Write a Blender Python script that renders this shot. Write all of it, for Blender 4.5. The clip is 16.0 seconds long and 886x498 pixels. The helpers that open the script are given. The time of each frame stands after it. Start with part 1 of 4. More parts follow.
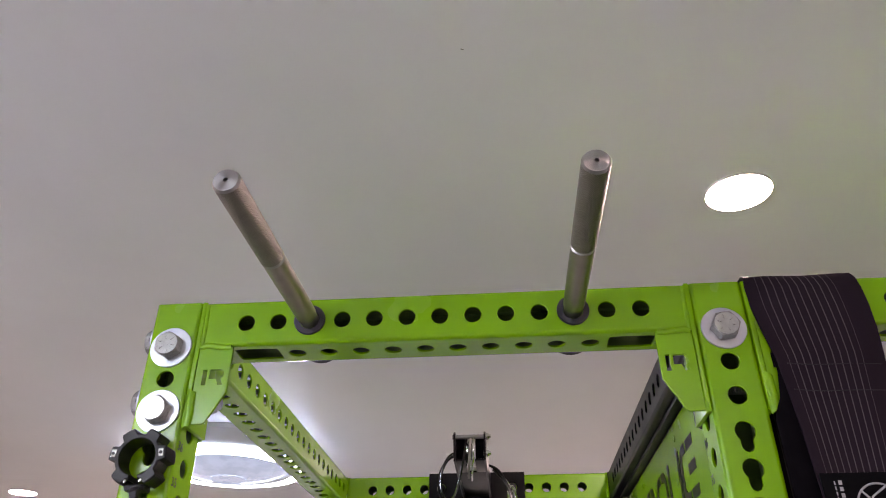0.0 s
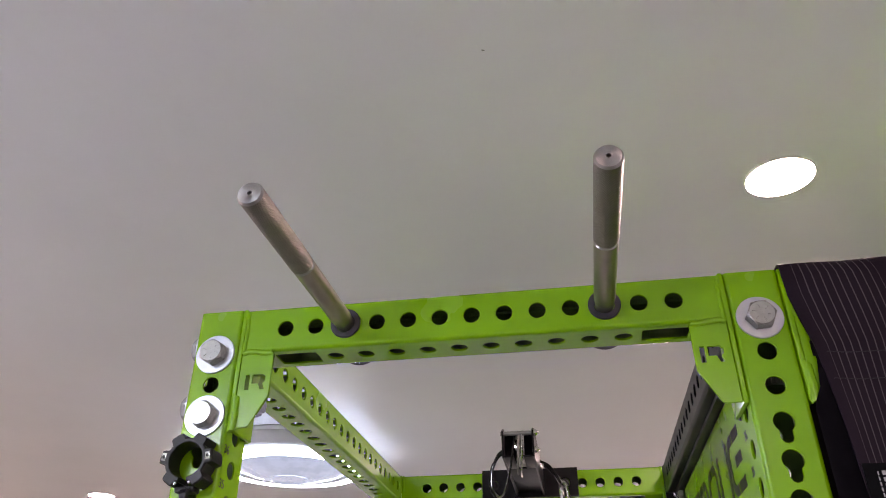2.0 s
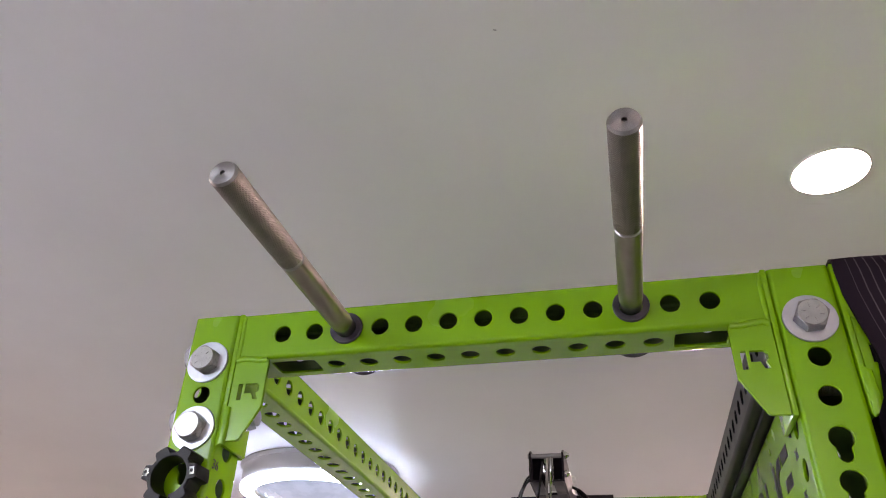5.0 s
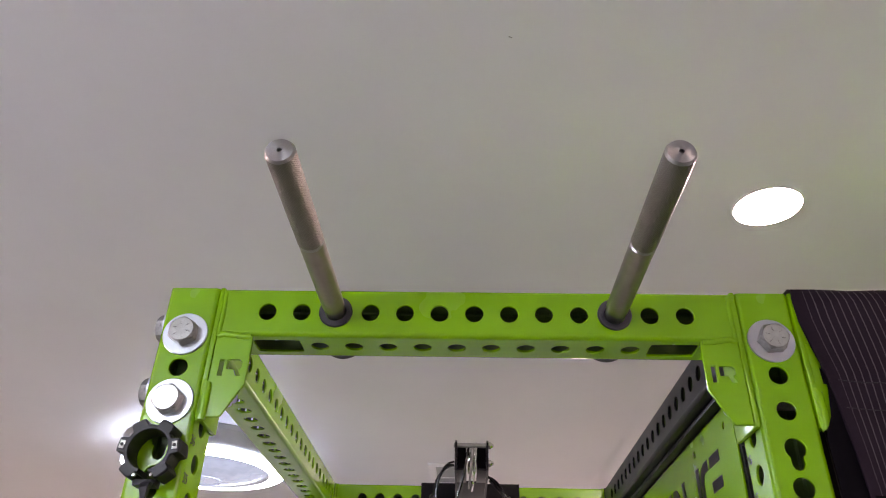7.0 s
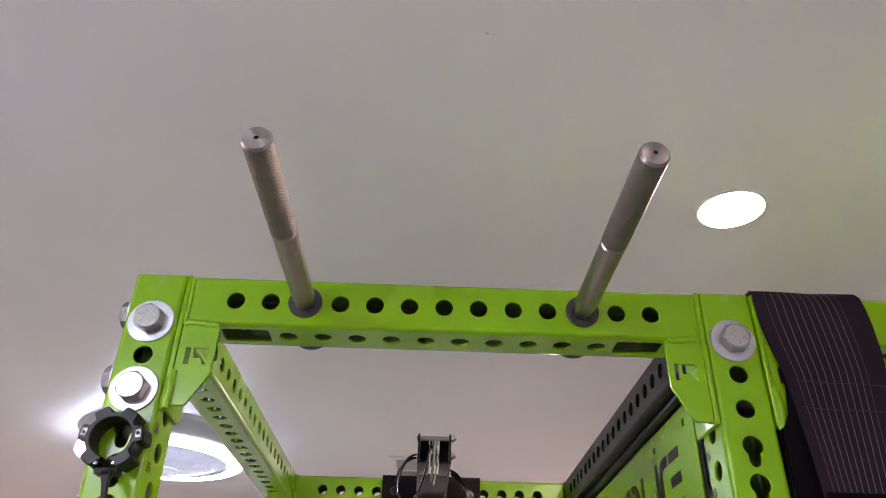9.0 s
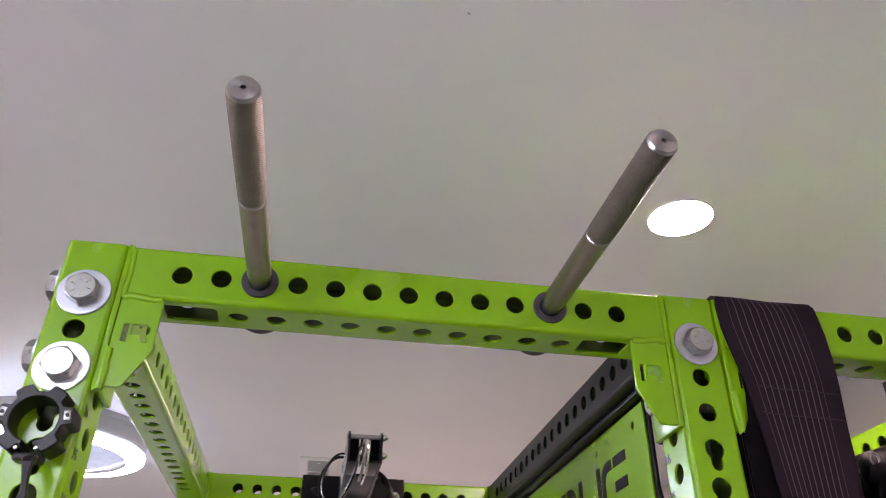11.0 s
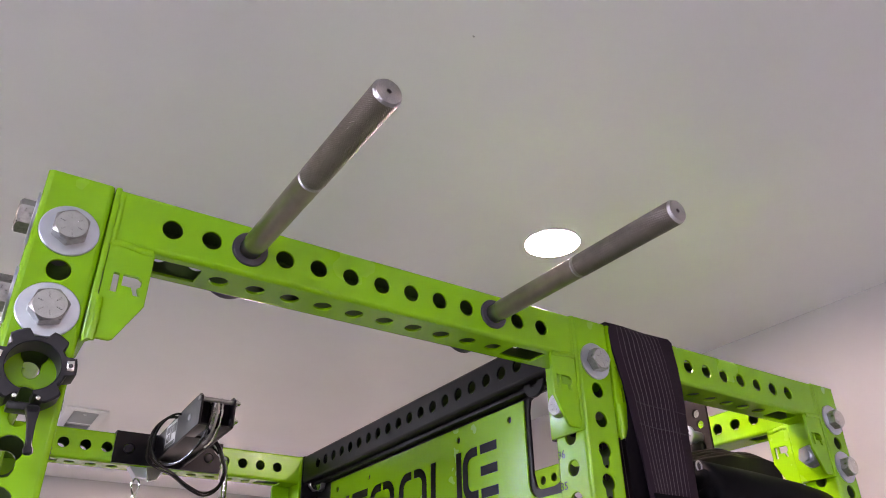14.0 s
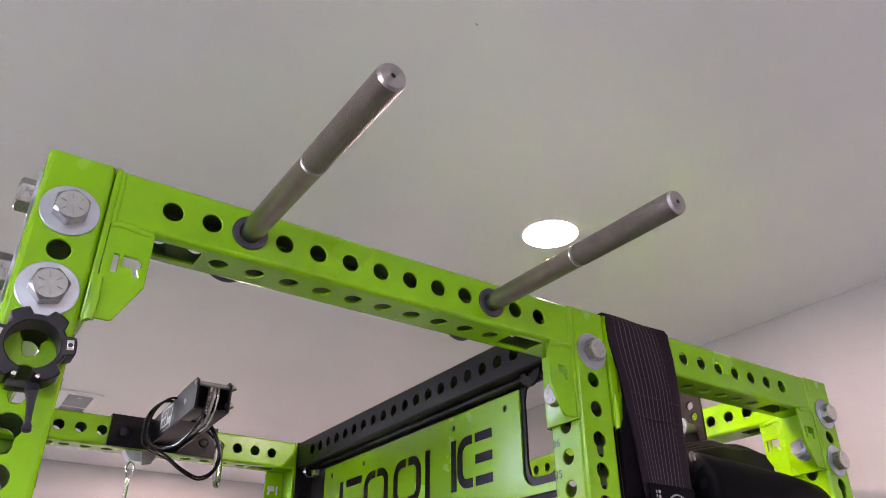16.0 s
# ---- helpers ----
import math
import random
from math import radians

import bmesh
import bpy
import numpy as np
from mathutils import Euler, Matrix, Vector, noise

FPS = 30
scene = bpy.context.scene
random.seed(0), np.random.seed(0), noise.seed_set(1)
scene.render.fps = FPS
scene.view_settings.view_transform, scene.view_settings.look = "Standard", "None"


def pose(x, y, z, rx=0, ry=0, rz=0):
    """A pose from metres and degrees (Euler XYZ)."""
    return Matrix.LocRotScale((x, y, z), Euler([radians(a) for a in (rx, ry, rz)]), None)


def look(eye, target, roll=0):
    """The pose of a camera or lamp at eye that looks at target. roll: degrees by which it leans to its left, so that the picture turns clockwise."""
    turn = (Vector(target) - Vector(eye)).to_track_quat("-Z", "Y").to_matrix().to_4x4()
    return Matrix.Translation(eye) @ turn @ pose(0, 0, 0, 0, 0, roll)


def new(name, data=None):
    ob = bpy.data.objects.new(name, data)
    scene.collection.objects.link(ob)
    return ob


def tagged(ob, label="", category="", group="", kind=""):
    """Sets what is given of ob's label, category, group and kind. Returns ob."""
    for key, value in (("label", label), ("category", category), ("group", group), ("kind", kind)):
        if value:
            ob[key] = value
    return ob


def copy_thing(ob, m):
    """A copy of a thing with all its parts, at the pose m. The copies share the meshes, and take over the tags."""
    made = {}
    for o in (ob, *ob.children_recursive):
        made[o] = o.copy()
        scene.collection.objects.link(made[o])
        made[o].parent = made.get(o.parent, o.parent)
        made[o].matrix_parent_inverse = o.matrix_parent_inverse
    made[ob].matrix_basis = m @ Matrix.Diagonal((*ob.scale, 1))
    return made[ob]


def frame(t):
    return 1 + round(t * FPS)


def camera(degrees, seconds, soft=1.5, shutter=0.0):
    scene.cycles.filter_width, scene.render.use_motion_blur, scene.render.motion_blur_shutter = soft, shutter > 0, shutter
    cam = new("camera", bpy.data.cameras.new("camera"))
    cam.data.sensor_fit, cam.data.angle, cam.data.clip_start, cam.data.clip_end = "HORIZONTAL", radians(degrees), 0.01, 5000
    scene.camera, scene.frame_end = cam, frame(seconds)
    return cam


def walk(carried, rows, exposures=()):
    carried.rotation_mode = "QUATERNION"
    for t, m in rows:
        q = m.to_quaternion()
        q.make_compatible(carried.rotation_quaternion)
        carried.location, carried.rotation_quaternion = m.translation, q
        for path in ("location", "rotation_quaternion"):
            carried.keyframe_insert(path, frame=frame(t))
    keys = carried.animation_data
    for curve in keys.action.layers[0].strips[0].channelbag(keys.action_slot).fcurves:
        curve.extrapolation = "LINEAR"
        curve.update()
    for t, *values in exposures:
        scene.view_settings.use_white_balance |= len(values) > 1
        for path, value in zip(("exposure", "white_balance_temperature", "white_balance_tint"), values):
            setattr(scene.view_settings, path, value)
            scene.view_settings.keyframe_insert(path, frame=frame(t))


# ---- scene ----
cam = camera(62.57, 16.0, 1.0, 0.4)
PATH = [
    (0, (0.5515, -1.0127, 1.7619), (0.4009, 0.6993, 2.7847), 0.02),
    (0.5, (0.5527, -1.0249, 1.7606), (0.3661, 0.6847, 2.7816), 0.11),
    (1, (0.5533, -1.028, 1.7585), (0.3395, 0.6788, 2.7788), 0.05),
    (1.5, (0.5698, -1.0297, 1.7571), (0.31, 0.6746, 2.7711), 0.19),
    (2, (0.5984, -1.0216, 1.7589), (0.2884, 0.673, 2.775), 0.30),
    (2.3, (0.6146, -1.0057, 1.7617), (0.2641, 0.6814, 2.777), 0.44),
    (2.5, (0.6221, -0.9771, 1.7562), (0.254, 0.6999, 2.7819), 0.58),
    (3, (0.6458, -0.9218, 1.7694), (0.2198, 0.7289, 2.815), 1.25),
    (3.5, (0.6442, -0.8961, 1.7736), (0.186, 0.7347, 2.837), 1.57),
    (4, (0.6553, -0.8884, 1.7766), (0.1709, 0.727, 2.8518), 2.21),
    (6.3, (0.5144, -0.9428, 1.7691), (0.3138, 0.7412, 2.8292), 1.96),
    (6.5, (0.4913, -0.948, 1.7728), (0.3296, 0.7488, 2.8191), 1.96),
    (7, (0.4471, -0.9567, 1.7682), (0.379, 0.7442, 2.8181), 1.65),
    (7.5, (0.4416, -0.9632, 1.7701), (0.4234, 0.7432, 2.8131), 1.63),
    (8, (0.4462, -0.9607, 1.7709), (0.4506, 0.7475, 2.8111), 1.60),
    (8.5, (0.4401, -0.9598, 1.7671), (0.4622, 0.7491, 2.8059), 1.52),
    (10.8, (0.3791, -0.9231, 1.764), (0.5967, 0.7696, 2.8068), 0.84),
    (11, (0.3533, -0.8921, 1.7673), (0.6375, 0.783, 2.8223), 0.55),
    (11.3, (0.3086, -0.8636, 1.7802), (0.689, 0.79, 2.8389), 0.38),
    (11.5, (0.2752, -0.8473, 1.7797), (0.7296, 0.7809, 2.8485), -0.01),
    (11.8, (0.2035, -0.8395, 1.7806), (0.7788, 0.7529, 2.8452), -0.50),
    (12, (0.1428, -0.8289, 1.7749), (0.7933, 0.7362, 2.8366), -0.86),
    (12.3, (0.0623, -0.8306, 1.7666), (0.8041, 0.7038, 2.8132), -0.91),
    (12.5, (0.033, -0.828, 1.7647), (0.8303, 0.6834, 2.804), -1.23),
    (12.8, (0.0027, -0.8328, 1.7603), (0.8633, 0.6534, 2.7853), -1.31),
    (13, (-0.0024, -0.8346, 1.76), (0.8902, 0.6426, 2.7704), -1.29),
    (13.5, (-0.0013, -0.8446, 1.7621), (0.9415, 0.6134, 2.7548), -1.21),
    (14, (-0.0005, -0.8554, 1.7635), (0.9613, 0.5974, 2.7455), -0.95),
    (14.5, (-0.0026, -0.8641, 1.7627), (0.9667, 0.587, 2.7398), -0.69),
    (15, (-0.0039, -0.8649, 1.7613), (0.9695, 0.5871, 2.733), -0.47),
    (15.5, (-0.0046, -0.8586, 1.7572), (0.9717, 0.5954, 2.7229), -0.28),
    (16, (-0.0046, -0.8516, 1.7572), (0.9731, 0.6045, 2.7184), -0.15),
]
walk(cam, [(t, look(eye, target, roll)) for t, eye, target, roll in PATH], [(0, 0.215, 7350, 34), (8.7, 0.31, 7370, 36), (12.2, 0.46, 7200, 39.5), (16, 0.48, 7120, 36.5)])

# ---- world, lamps and exposure ----
LAMP, FAN, RIMS, PANEL_GLOW = 520.0, 125.0, 11.0, 24.0
world = bpy.data.worlds.new("world")
scene.world = world
world.use_nodes = True
wn = world.node_tree
sky = wn.nodes.new("ShaderNodeTexSky")
sky.sky_type, sky.sun_disc, sky.sun_elevation, sky.sun_rotation = "NISHITA", False, radians(35), radians(60)
wn.links.new(sky.outputs[0], wn.nodes["Background"].inputs[0])
wn.nodes["Background"].inputs[1].default_value = 0.08

# ---- sizes ----
S = 0.0762            # tube width
T = 2.286             # top of the rack
CEIL = 2.622
P = 0.0508            # hole pitch
BAY = 1.168           # front of the rear uprights
XR = 0.8382           # left side of the middle upright
XF = 1.543            # left side of the far right upright
X0, X1, Y0, Y1 = -2.75, 1.94, -3.2, 3.48


# ---- materials ----
def nodes_of(name):
    m = bpy.data.materials.new(name)
    m.use_nodes = True
    nt = m.node_tree
    return m, nt, nt.nodes["Principled BSDF"]


def link(nt, a, b):
    nt.links.new(a, b)


def noise_tex(nt, scale, detail=4.0, rough=0.55, coord="Object"):
    c = nt.nodes.new("ShaderNodeTexCoord")
    n = nt.nodes.new("ShaderNodeTexNoise")
    n.inputs["Scale"].default_value, n.inputs["Detail"].default_value, n.inputs["Roughness"].default_value = scale, detail, rough
    link(nt, c.outputs[coord], n.inputs["Vector"])
    return n.outputs[0]


def ramp(nt, src, lo, hi, a=0.35, b=0.65):
    r = nt.nodes.new("ShaderNodeMapRange")
    r.inputs[1].default_value, r.inputs[2].default_value = a, b
    r.inputs[3].default_value, r.inputs[4].default_value = lo, hi
    link(nt, src, r.inputs[0])
    return r.outputs[0]


def mix(nt, fac, a, b):
    m = nt.nodes.new("ShaderNodeMix")
    m.data_type = "RGBA"
    link(nt, fac, m.inputs[0])
    m.inputs[6].default_value, m.inputs[7].default_value = (*a, 1), (*b, 1)
    return m.outputs[2]


def bump(nt, p, src, strength, dist):
    b = nt.nodes.new("ShaderNodeBump")
    b.inputs["Strength"].default_value, b.inputs["Distance"].default_value = strength, dist
    link(nt, src, b.inputs["Height"])
    link(nt, b.outputs[0], p.inputs["Normal"])


def surface(name, a, b, rough=(0.4, 0.5), metal=0.0, scale=8.0, grain=300.0, relief=0.1, depth=0.0004, spec=0.5, sheen=None):
    """Two tones mixed by a broad noise, a roughness that varies, and a fine grain as relief."""
    m, nt, p = nodes_of(name)
    broad, fine = noise_tex(nt, scale), noise_tex(nt, grain, 2.0)
    link(nt, mix(nt, ramp(nt, broad, 0, 1), a, b), p.inputs["Base Color"])
    link(nt, ramp(nt, broad, rough[0], rough[1], 0.3, 0.7), p.inputs["Roughness"])
    p.inputs["Metallic"].default_value = metal
    p.inputs["Specular IOR Level"].default_value = spec
    if sheen is not None:
        lw = nt.nodes.new("ShaderNodeLayerWeight")
        link(nt, ramp(nt, lw.outputs["Facing"], spec, sheen, 0.45, 0.8), p.inputs["Specular IOR Level"])
    if relief:
        bump(nt, p, fine, relief, depth)
    return m


def glow(name, colour, strength):
    m = bpy.data.materials.new(name)
    m.use_nodes = True
    nt = m.node_tree
    nt.nodes.remove(nt.nodes["Principled BSDF"])
    e = nt.nodes.new("ShaderNodeEmission")
    e.inputs[0].default_value, e.inputs[1].default_value = (*colour, 1), strength
    link(nt, e.outputs[0], nt.nodes["Material Output"].inputs[0])
    return m


GREEN = surface("green powder coat", (0.157, 0.392, 0.0), (0.171, 0.420, 0.0), (0.21, 0.28), scale=5, grain=900, relief=0.06, depth=0.0002, spec=0.42, sheen=0.9)
# green darkened for the inner walls, so the holes' shade is in the colour
INNER_SHADE = surface("green tube inside, shade painted in", (0.036, 0.080, 0.006), (0.052, 0.108, 0.008), (0.45, 0.6), metal=0.0, scale=20, grain=600, relief=0.1)
BLACK = surface("black powder coat", (0.0035, 0.0029, 0.0042), (0.0055, 0.0046, 0.0063), (0.28, 0.38), scale=9, grain=1200, relief=0.12, depth=0.0002, spec=0.15)
ZINC = surface("zinc plated steel", (0.60, 0.62, 0.59), (0.69, 0.71, 0.675), (0.13, 0.21), metal=1.0, scale=120, grain=700, relief=0)
WASHER = surface("dull zinc washer", (0.50, 0.54, 0.59), (0.57, 0.605, 0.645), (0.30, 0.38), metal=1.0, scale=50, grain=900, relief=0)
# darker copy of the zinc: dark reflections on bolt sides put into the colour
FLANK = surface("rough zinc flank of a bolt, darkened", (0.27, 0.272, 0.26), (0.40, 0.40, 0.38), (0.26, 0.36), metal=1.0, scale=160, grain=900, relief=0)
IRON = surface("dark bronze steel", (0.010, 0.0082, 0.0082), (0.015, 0.0125, 0.0125), (0.5, 0.6), metal=0.0, spec=0.08, scale=24, grain=700, relief=0.08)
STEEL = surface("brushed stainless steel", (0.29, 0.252, 0.232), (0.36, 0.315, 0.292), (0.32, 0.40), metal=1.0, scale=25, grain=1500, relief=0.05, depth=0.0002)
RUBBER = surface("black rubber", (0.010, 0.009, 0.011), (0.017, 0.015, 0.018), (0.5, 0.65), scale=20, grain=900, relief=0.15, depth=0.0003, spec=0.35)
PLASTIC = surface("matt black plastic", (0.0065, 0.006, 0.009), (0.010, 0.0095, 0.013), (0.36, 0.46), scale=30, grain=1500, relief=0.15, depth=0.0002, spec=0.32)
VINYL = surface("black vinyl", (0.003, 0.003, 0.0038), (0.0055, 0.0055, 0.0065), (0.50, 0.60), scale=10, grain=400, relief=0.25, depth=0.0006, spec=0.035)
CEILING = surface("ceiling paint, eggshell", (0.775, 0.775, 0.775), (0.81, 0.81, 0.81), (0.31, 0.34), scale=2.2, grain=160, relief=0.05, depth=0.0005)
WALL = surface("wall paint", (0.425, 0.408, 0.394), (0.465, 0.446, 0.431), (0.5, 0.6), scale=2.0, grain=160, relief=0.08, depth=0.0006)
FLOOR = surface("grey rubber floor", (0.064, 0.064, 0.064), (0.079, 0.079, 0.079), (0.6, 0.8), scale=30, grain=500, relief=0.3, depth=0.001)
WHITE = surface("white enamel", (0.78, 0.78, 0.77), (0.82, 0.82, 0.81), (0.35, 0.45), scale=6, grain=400, relief=0.04)
GREY = surface("grey lamp body", (0.40, 0.39, 0.38), (0.46, 0.45, 0.44), (0.4, 0.5), scale=6, grain=400, relief=0.04)
COLLAR = surface("dark grey nylon", (0.024, 0.022, 0.027), (0.034, 0.031, 0.037), (0.45, 0.55), scale=40, relief=0.05)
CORD = surface("glossy black cord", (0.003, 0.003, 0.0035), (0.005, 0.005, 0.0055), (0.20, 0.25), scale=60, relief=0.05, spec=0.3)
LEATHER = surface("dark brown leather", (0.008, 0.006, 0.006), (0.013, 0.010, 0.010), (0.5, 0.62), scale=14, grain=500, relief=0.25, depth=0.0005, spec=0.12)
GUN = surface("dark galvanised steel", (0.22, 0.22, 0.23), (0.28, 0.28, 0.29), (0.32, 0.42), metal=0.8, scale=30, relief=0.05)
DULL = surface("dull black cloth", (0.003, 0.0022, 0.0035), (0.005, 0.004, 0.0055), (0.8, 0.9), scale=50, grain=1200, relief=0.3, spec=0.05)
INK = surface("black ink", (0.012, 0.012, 0.012), (0.02, 0.02, 0.02), (0.5, 0.6), scale=60, relief=0)
SCUFF = surface("grey scuff", (0.16, 0.15, 0.14), (0.22, 0.21, 0.2), (0.5, 0.6), scale=60, relief=0)
PALE = surface("pale print", (0.36, 0.36, 0.37), (0.44, 0.44, 0.45), (0.5, 0.6), scale=60, relief=0)
LIT = glow("lit lamp", (1.0, 0.885, 0.815), LAMP)
DIM = glow("lit lamp, a little weaker", (1.0, 0.885, 0.815), LAMP * 0.64)
RING = glow("lit ring diffuser", (0.72, 0.93, 1.0), FAN)
RIM = glow("lit rim of the ring", (0.46, 0.71, 1.0), RIMS)
DAY_PANEL = glow("added daylight panel", (0.68, 0.82, 1.0), PANEL_GLOW)


def fan_lens():
    m, nt, p = nodes_of("clear blue-white lens")
    n = noise_tex(nt, 14, 5)
    link(nt, mix(nt, ramp(nt, n, 0, 1, 0.4, 0.6), (0.05, 0.07, 0.11), (0.13, 0.16, 0.21)), p.inputs["Base Color"])
    p.inputs["Roughness"].default_value = 0.2
    p.inputs["Emission Color"].default_value = (0.58, 0.77, 1.0, 1)
    p.inputs["Emission Strength"].default_value = 0.5
    return m


def knurl():
    m, nt, p = nodes_of("knurled stainless steel")
    uv = nt.nodes.new("ShaderNodeUVMap")
    waves = []
    for angle in (38, -38):
        mp = nt.nodes.new("ShaderNodeMapping")
        mp.inputs["Rotation"].default_value = (0, 0, radians(angle))
        w = nt.nodes.new("ShaderNodeTexWave")
        w.inputs["Scale"].default_value = 150
        link(nt, uv.outputs[0], mp.inputs[0])
        link(nt, mp.outputs[0], w.inputs[0])
        waves.append(w.outputs[1])
    mul = nt.nodes.new("ShaderNodeMath")
    mul.operation = "MULTIPLY"
    link(nt, waves[0], mul.inputs[0])
    link(nt, waves[1], mul.inputs[1])
    n = noise_tex(nt, 30)
    link(nt, mix(nt, ramp(nt, n, 0, 1), (0.20, 0.178, 0.168), (0.25, 0.224, 0.212)), p.inputs["Base Color"])
    p.inputs["Metallic"].default_value, p.inputs["Roughness"].default_value = 1.0, 0.46
    bump(nt, p, mul.outputs[0], 0.65, 0.0007)
    return m


def lathe_face():
    """Turned end of a bar: fine rings round its axis."""
    m, nt, p = nodes_of("turned steel face")
    c = nt.nodes.new("ShaderNodeTexCoord")
    w = nt.nodes.new("ShaderNodeTexWave")
    w.wave_type, w.rings_direction = "RINGS", "Y"
    w.inputs["Scale"].default_value, w.inputs["Distortion"].default_value = 600, 0.4
    link(nt, c.outputs["Object"], w.inputs[0])
    link(nt, mix(nt, w.outputs[1], (0.33, 0.318, 0.312), (0.45, 0.438, 0.432)), p.inputs["Base Color"])
    p.inputs["Metallic"].default_value, p.inputs["Roughness"].default_value = 1.0, 0.30
    p.inputs["Anisotropic"].default_value = 0.85
    tan = nt.nodes.new("ShaderNodeTangent")
    tan.direction_type, tan.axis = "RADIAL", "Y"
    link(nt, tan.outputs[0], p.inputs["Tangent"])
    bump(nt, p, w.outputs[1], 0.06, 0.0002)
    return m


def strap_cloth():
    """Black elastic webbing: ribs along its length and ten thin pale threads."""
    m, nt, p = nodes_of("black elastic webbing")
    uv = nt.nodes.new("ShaderNodeUVMap")
    sep = nt.nodes.new("ShaderNodeSeparateXYZ")
    link(nt, uv.outputs[0], sep.inputs[0])
    a = nt.nodes.new("ShaderNodeMath")
    a.operation, a.inputs[1].default_value = "MULTIPLY_ADD", 14.8
    a.inputs[2].default_value = -2.0
    link(nt, sep.outputs[0], a.inputs[0])
    f = nt.nodes.new("ShaderNodeMath")
    f.operation = "FRACT"
    link(nt, a.outputs[0], f.inputs[0])
    d = nt.nodes.new("ShaderNodeMath")
    d.operation, d.inputs[1].default_value, d.inputs[2].default_value = "COMPARE", 0.5, 0.07
    link(nt, f.outputs[0], d.inputs[0])
    inside = nt.nodes.new("ShaderNodeMath")
    inside.operation, inside.inputs[1].default_value, inside.inputs[2].default_value = "COMPARE", 4.5, 5.0
    link(nt, a.outputs[0], inside.inputs[0])
    both = nt.nodes.new("ShaderNodeMath")
    both.operation = "MULTIPLY"
    link(nt, d.outputs[0], both.inputs[0])
    link(nt, inside.outputs[0], both.inputs[1])
    link(nt, mix(nt, both.outputs[0], (0.0165, 0.0092, 0.0150), (0.090, 0.080, 0.088)), p.inputs["Base Color"])
    p.inputs["Roughness"].default_value = 0.75
    p.inputs["Specular IOR Level"].default_value = 0.14
    mp = nt.nodes.new("ShaderNodeMapping")
    mp.inputs["Scale"].default_value = (60, 900, 1)
    link(nt, uv.outputs[0], mp.inputs[0])
    n = nt.nodes.new("ShaderNodeTexNoise")
    n.inputs["Scale"].default_value = 1.0
    link(nt, mp.outputs[0], n.inputs["Vector"])
    bump(nt, p, n.outputs[0], 0.5, 0.0008)
    return m


LENS, KNURL, TURNED, CLOTH = fan_lens(), knurl(), lathe_face(), strap_cloth()


# ---- mesh helpers ----
def part(name, bm, material, parent=None, label="", matrix=None, sharp=32, turned=False, second=None):
    """Links a bmesh as one mesh. turned: its faces look outwards already; second: the material of its inner faces."""
    bmesh.ops.remove_doubles(bm, verts=bm.verts, dist=2e-6)
    if not turned:
        bmesh.ops.recalc_face_normals(bm, faces=bm.faces)
    me = bpy.data.meshes.new(name)
    bm.to_mesh(me)
    bm.free()
    me.materials.append(material)
    if second is not None:
        me.materials.append(second)
    me.polygons.foreach_set("use_smooth", [True] * len(me.polygons))
    me.set_sharp_from_angle(angle=radians(sharp))
    return place(name, me, parent, label, matrix)


def place(name, me, parent=None, label="", matrix=None):
    ob = new(name, me)
    if parent is not None:
        ob.parent = parent
    if matrix is not None:
        ob.matrix_basis = matrix
    return tagged(ob, label)


def thing(name, label, category, matrix=None, group="", kind=""):
    ob = new(name)
    ob.empty_display_size = 0.05
    if matrix is not None:
        ob.matrix_basis = matrix
    return tagged(ob, label, category, group, kind)


def quad(bm, *pts, out=None, slot_index=0):
    """A face; out: the way it looks."""
    pts = [Vector(p) for p in pts]
    if out is not None and (pts[1] - pts[0]).cross(pts[2] - pts[0]).dot(Vector(out)) < 0:
        pts = pts[::-1]
    f = bm.faces.new([bm.verts.new(p) for p in pts])
    f.material_index = slot_index
    return f


def box(bm, x0, x1, y0, y1, z0, z1, bevel=0.0, seg=2):
    made = bmesh.ops.create_cube(bm, size=1.0, matrix=Matrix.LocRotScale(((x0 + x1) / 2, (y0 + y1) / 2, (z0 + z1) / 2), None, (x1 - x0, y1 - y0, z1 - z0)))
    if bevel:
        edges = {e for v in made["verts"] for e in v.link_edges}
        bmesh.ops.bevel(bm, geom=list(edges), offset=bevel, segments=seg, profile=0.6, affect="EDGES")
    return bm


def slab(bm, outline, y0, y1, chamfer=0.0):
    """A plate with that outline in x and z, between y0 (front) and y1."""
    loops = []
    n = len(outline)
    cx, cz = sum(p[0] for p in outline) / n, sum(p[1] for p in outline) / n

    def inset(k):
        out = []
        for x, z in outline:
            d = math.hypot(x - cx, z - cz)
            out.append((x - (x - cx) / d * k, z - (z - cz) / d * k))
        return out
    if chamfer:
        rows = [(y0, inset(chamfer)), (y0 + chamfer, outline), (y1 - chamfer, outline), (y1, inset(chamfer))]
    else:
        rows = [(y0, outline), (y1, outline)]
    for y, pts in rows:
        loops.append([bm.verts.new((x, y, z)) for x, z in pts])
    for a, b in zip(loops, loops[1:]):
        for i in range(n):
            bm.faces.new((a[i], a[(i + 1) % n], b[(i + 1) % n], b[i]))
    bm.faces.new(loops[0])
    bm.faces.new(loops[-1])
    return bm


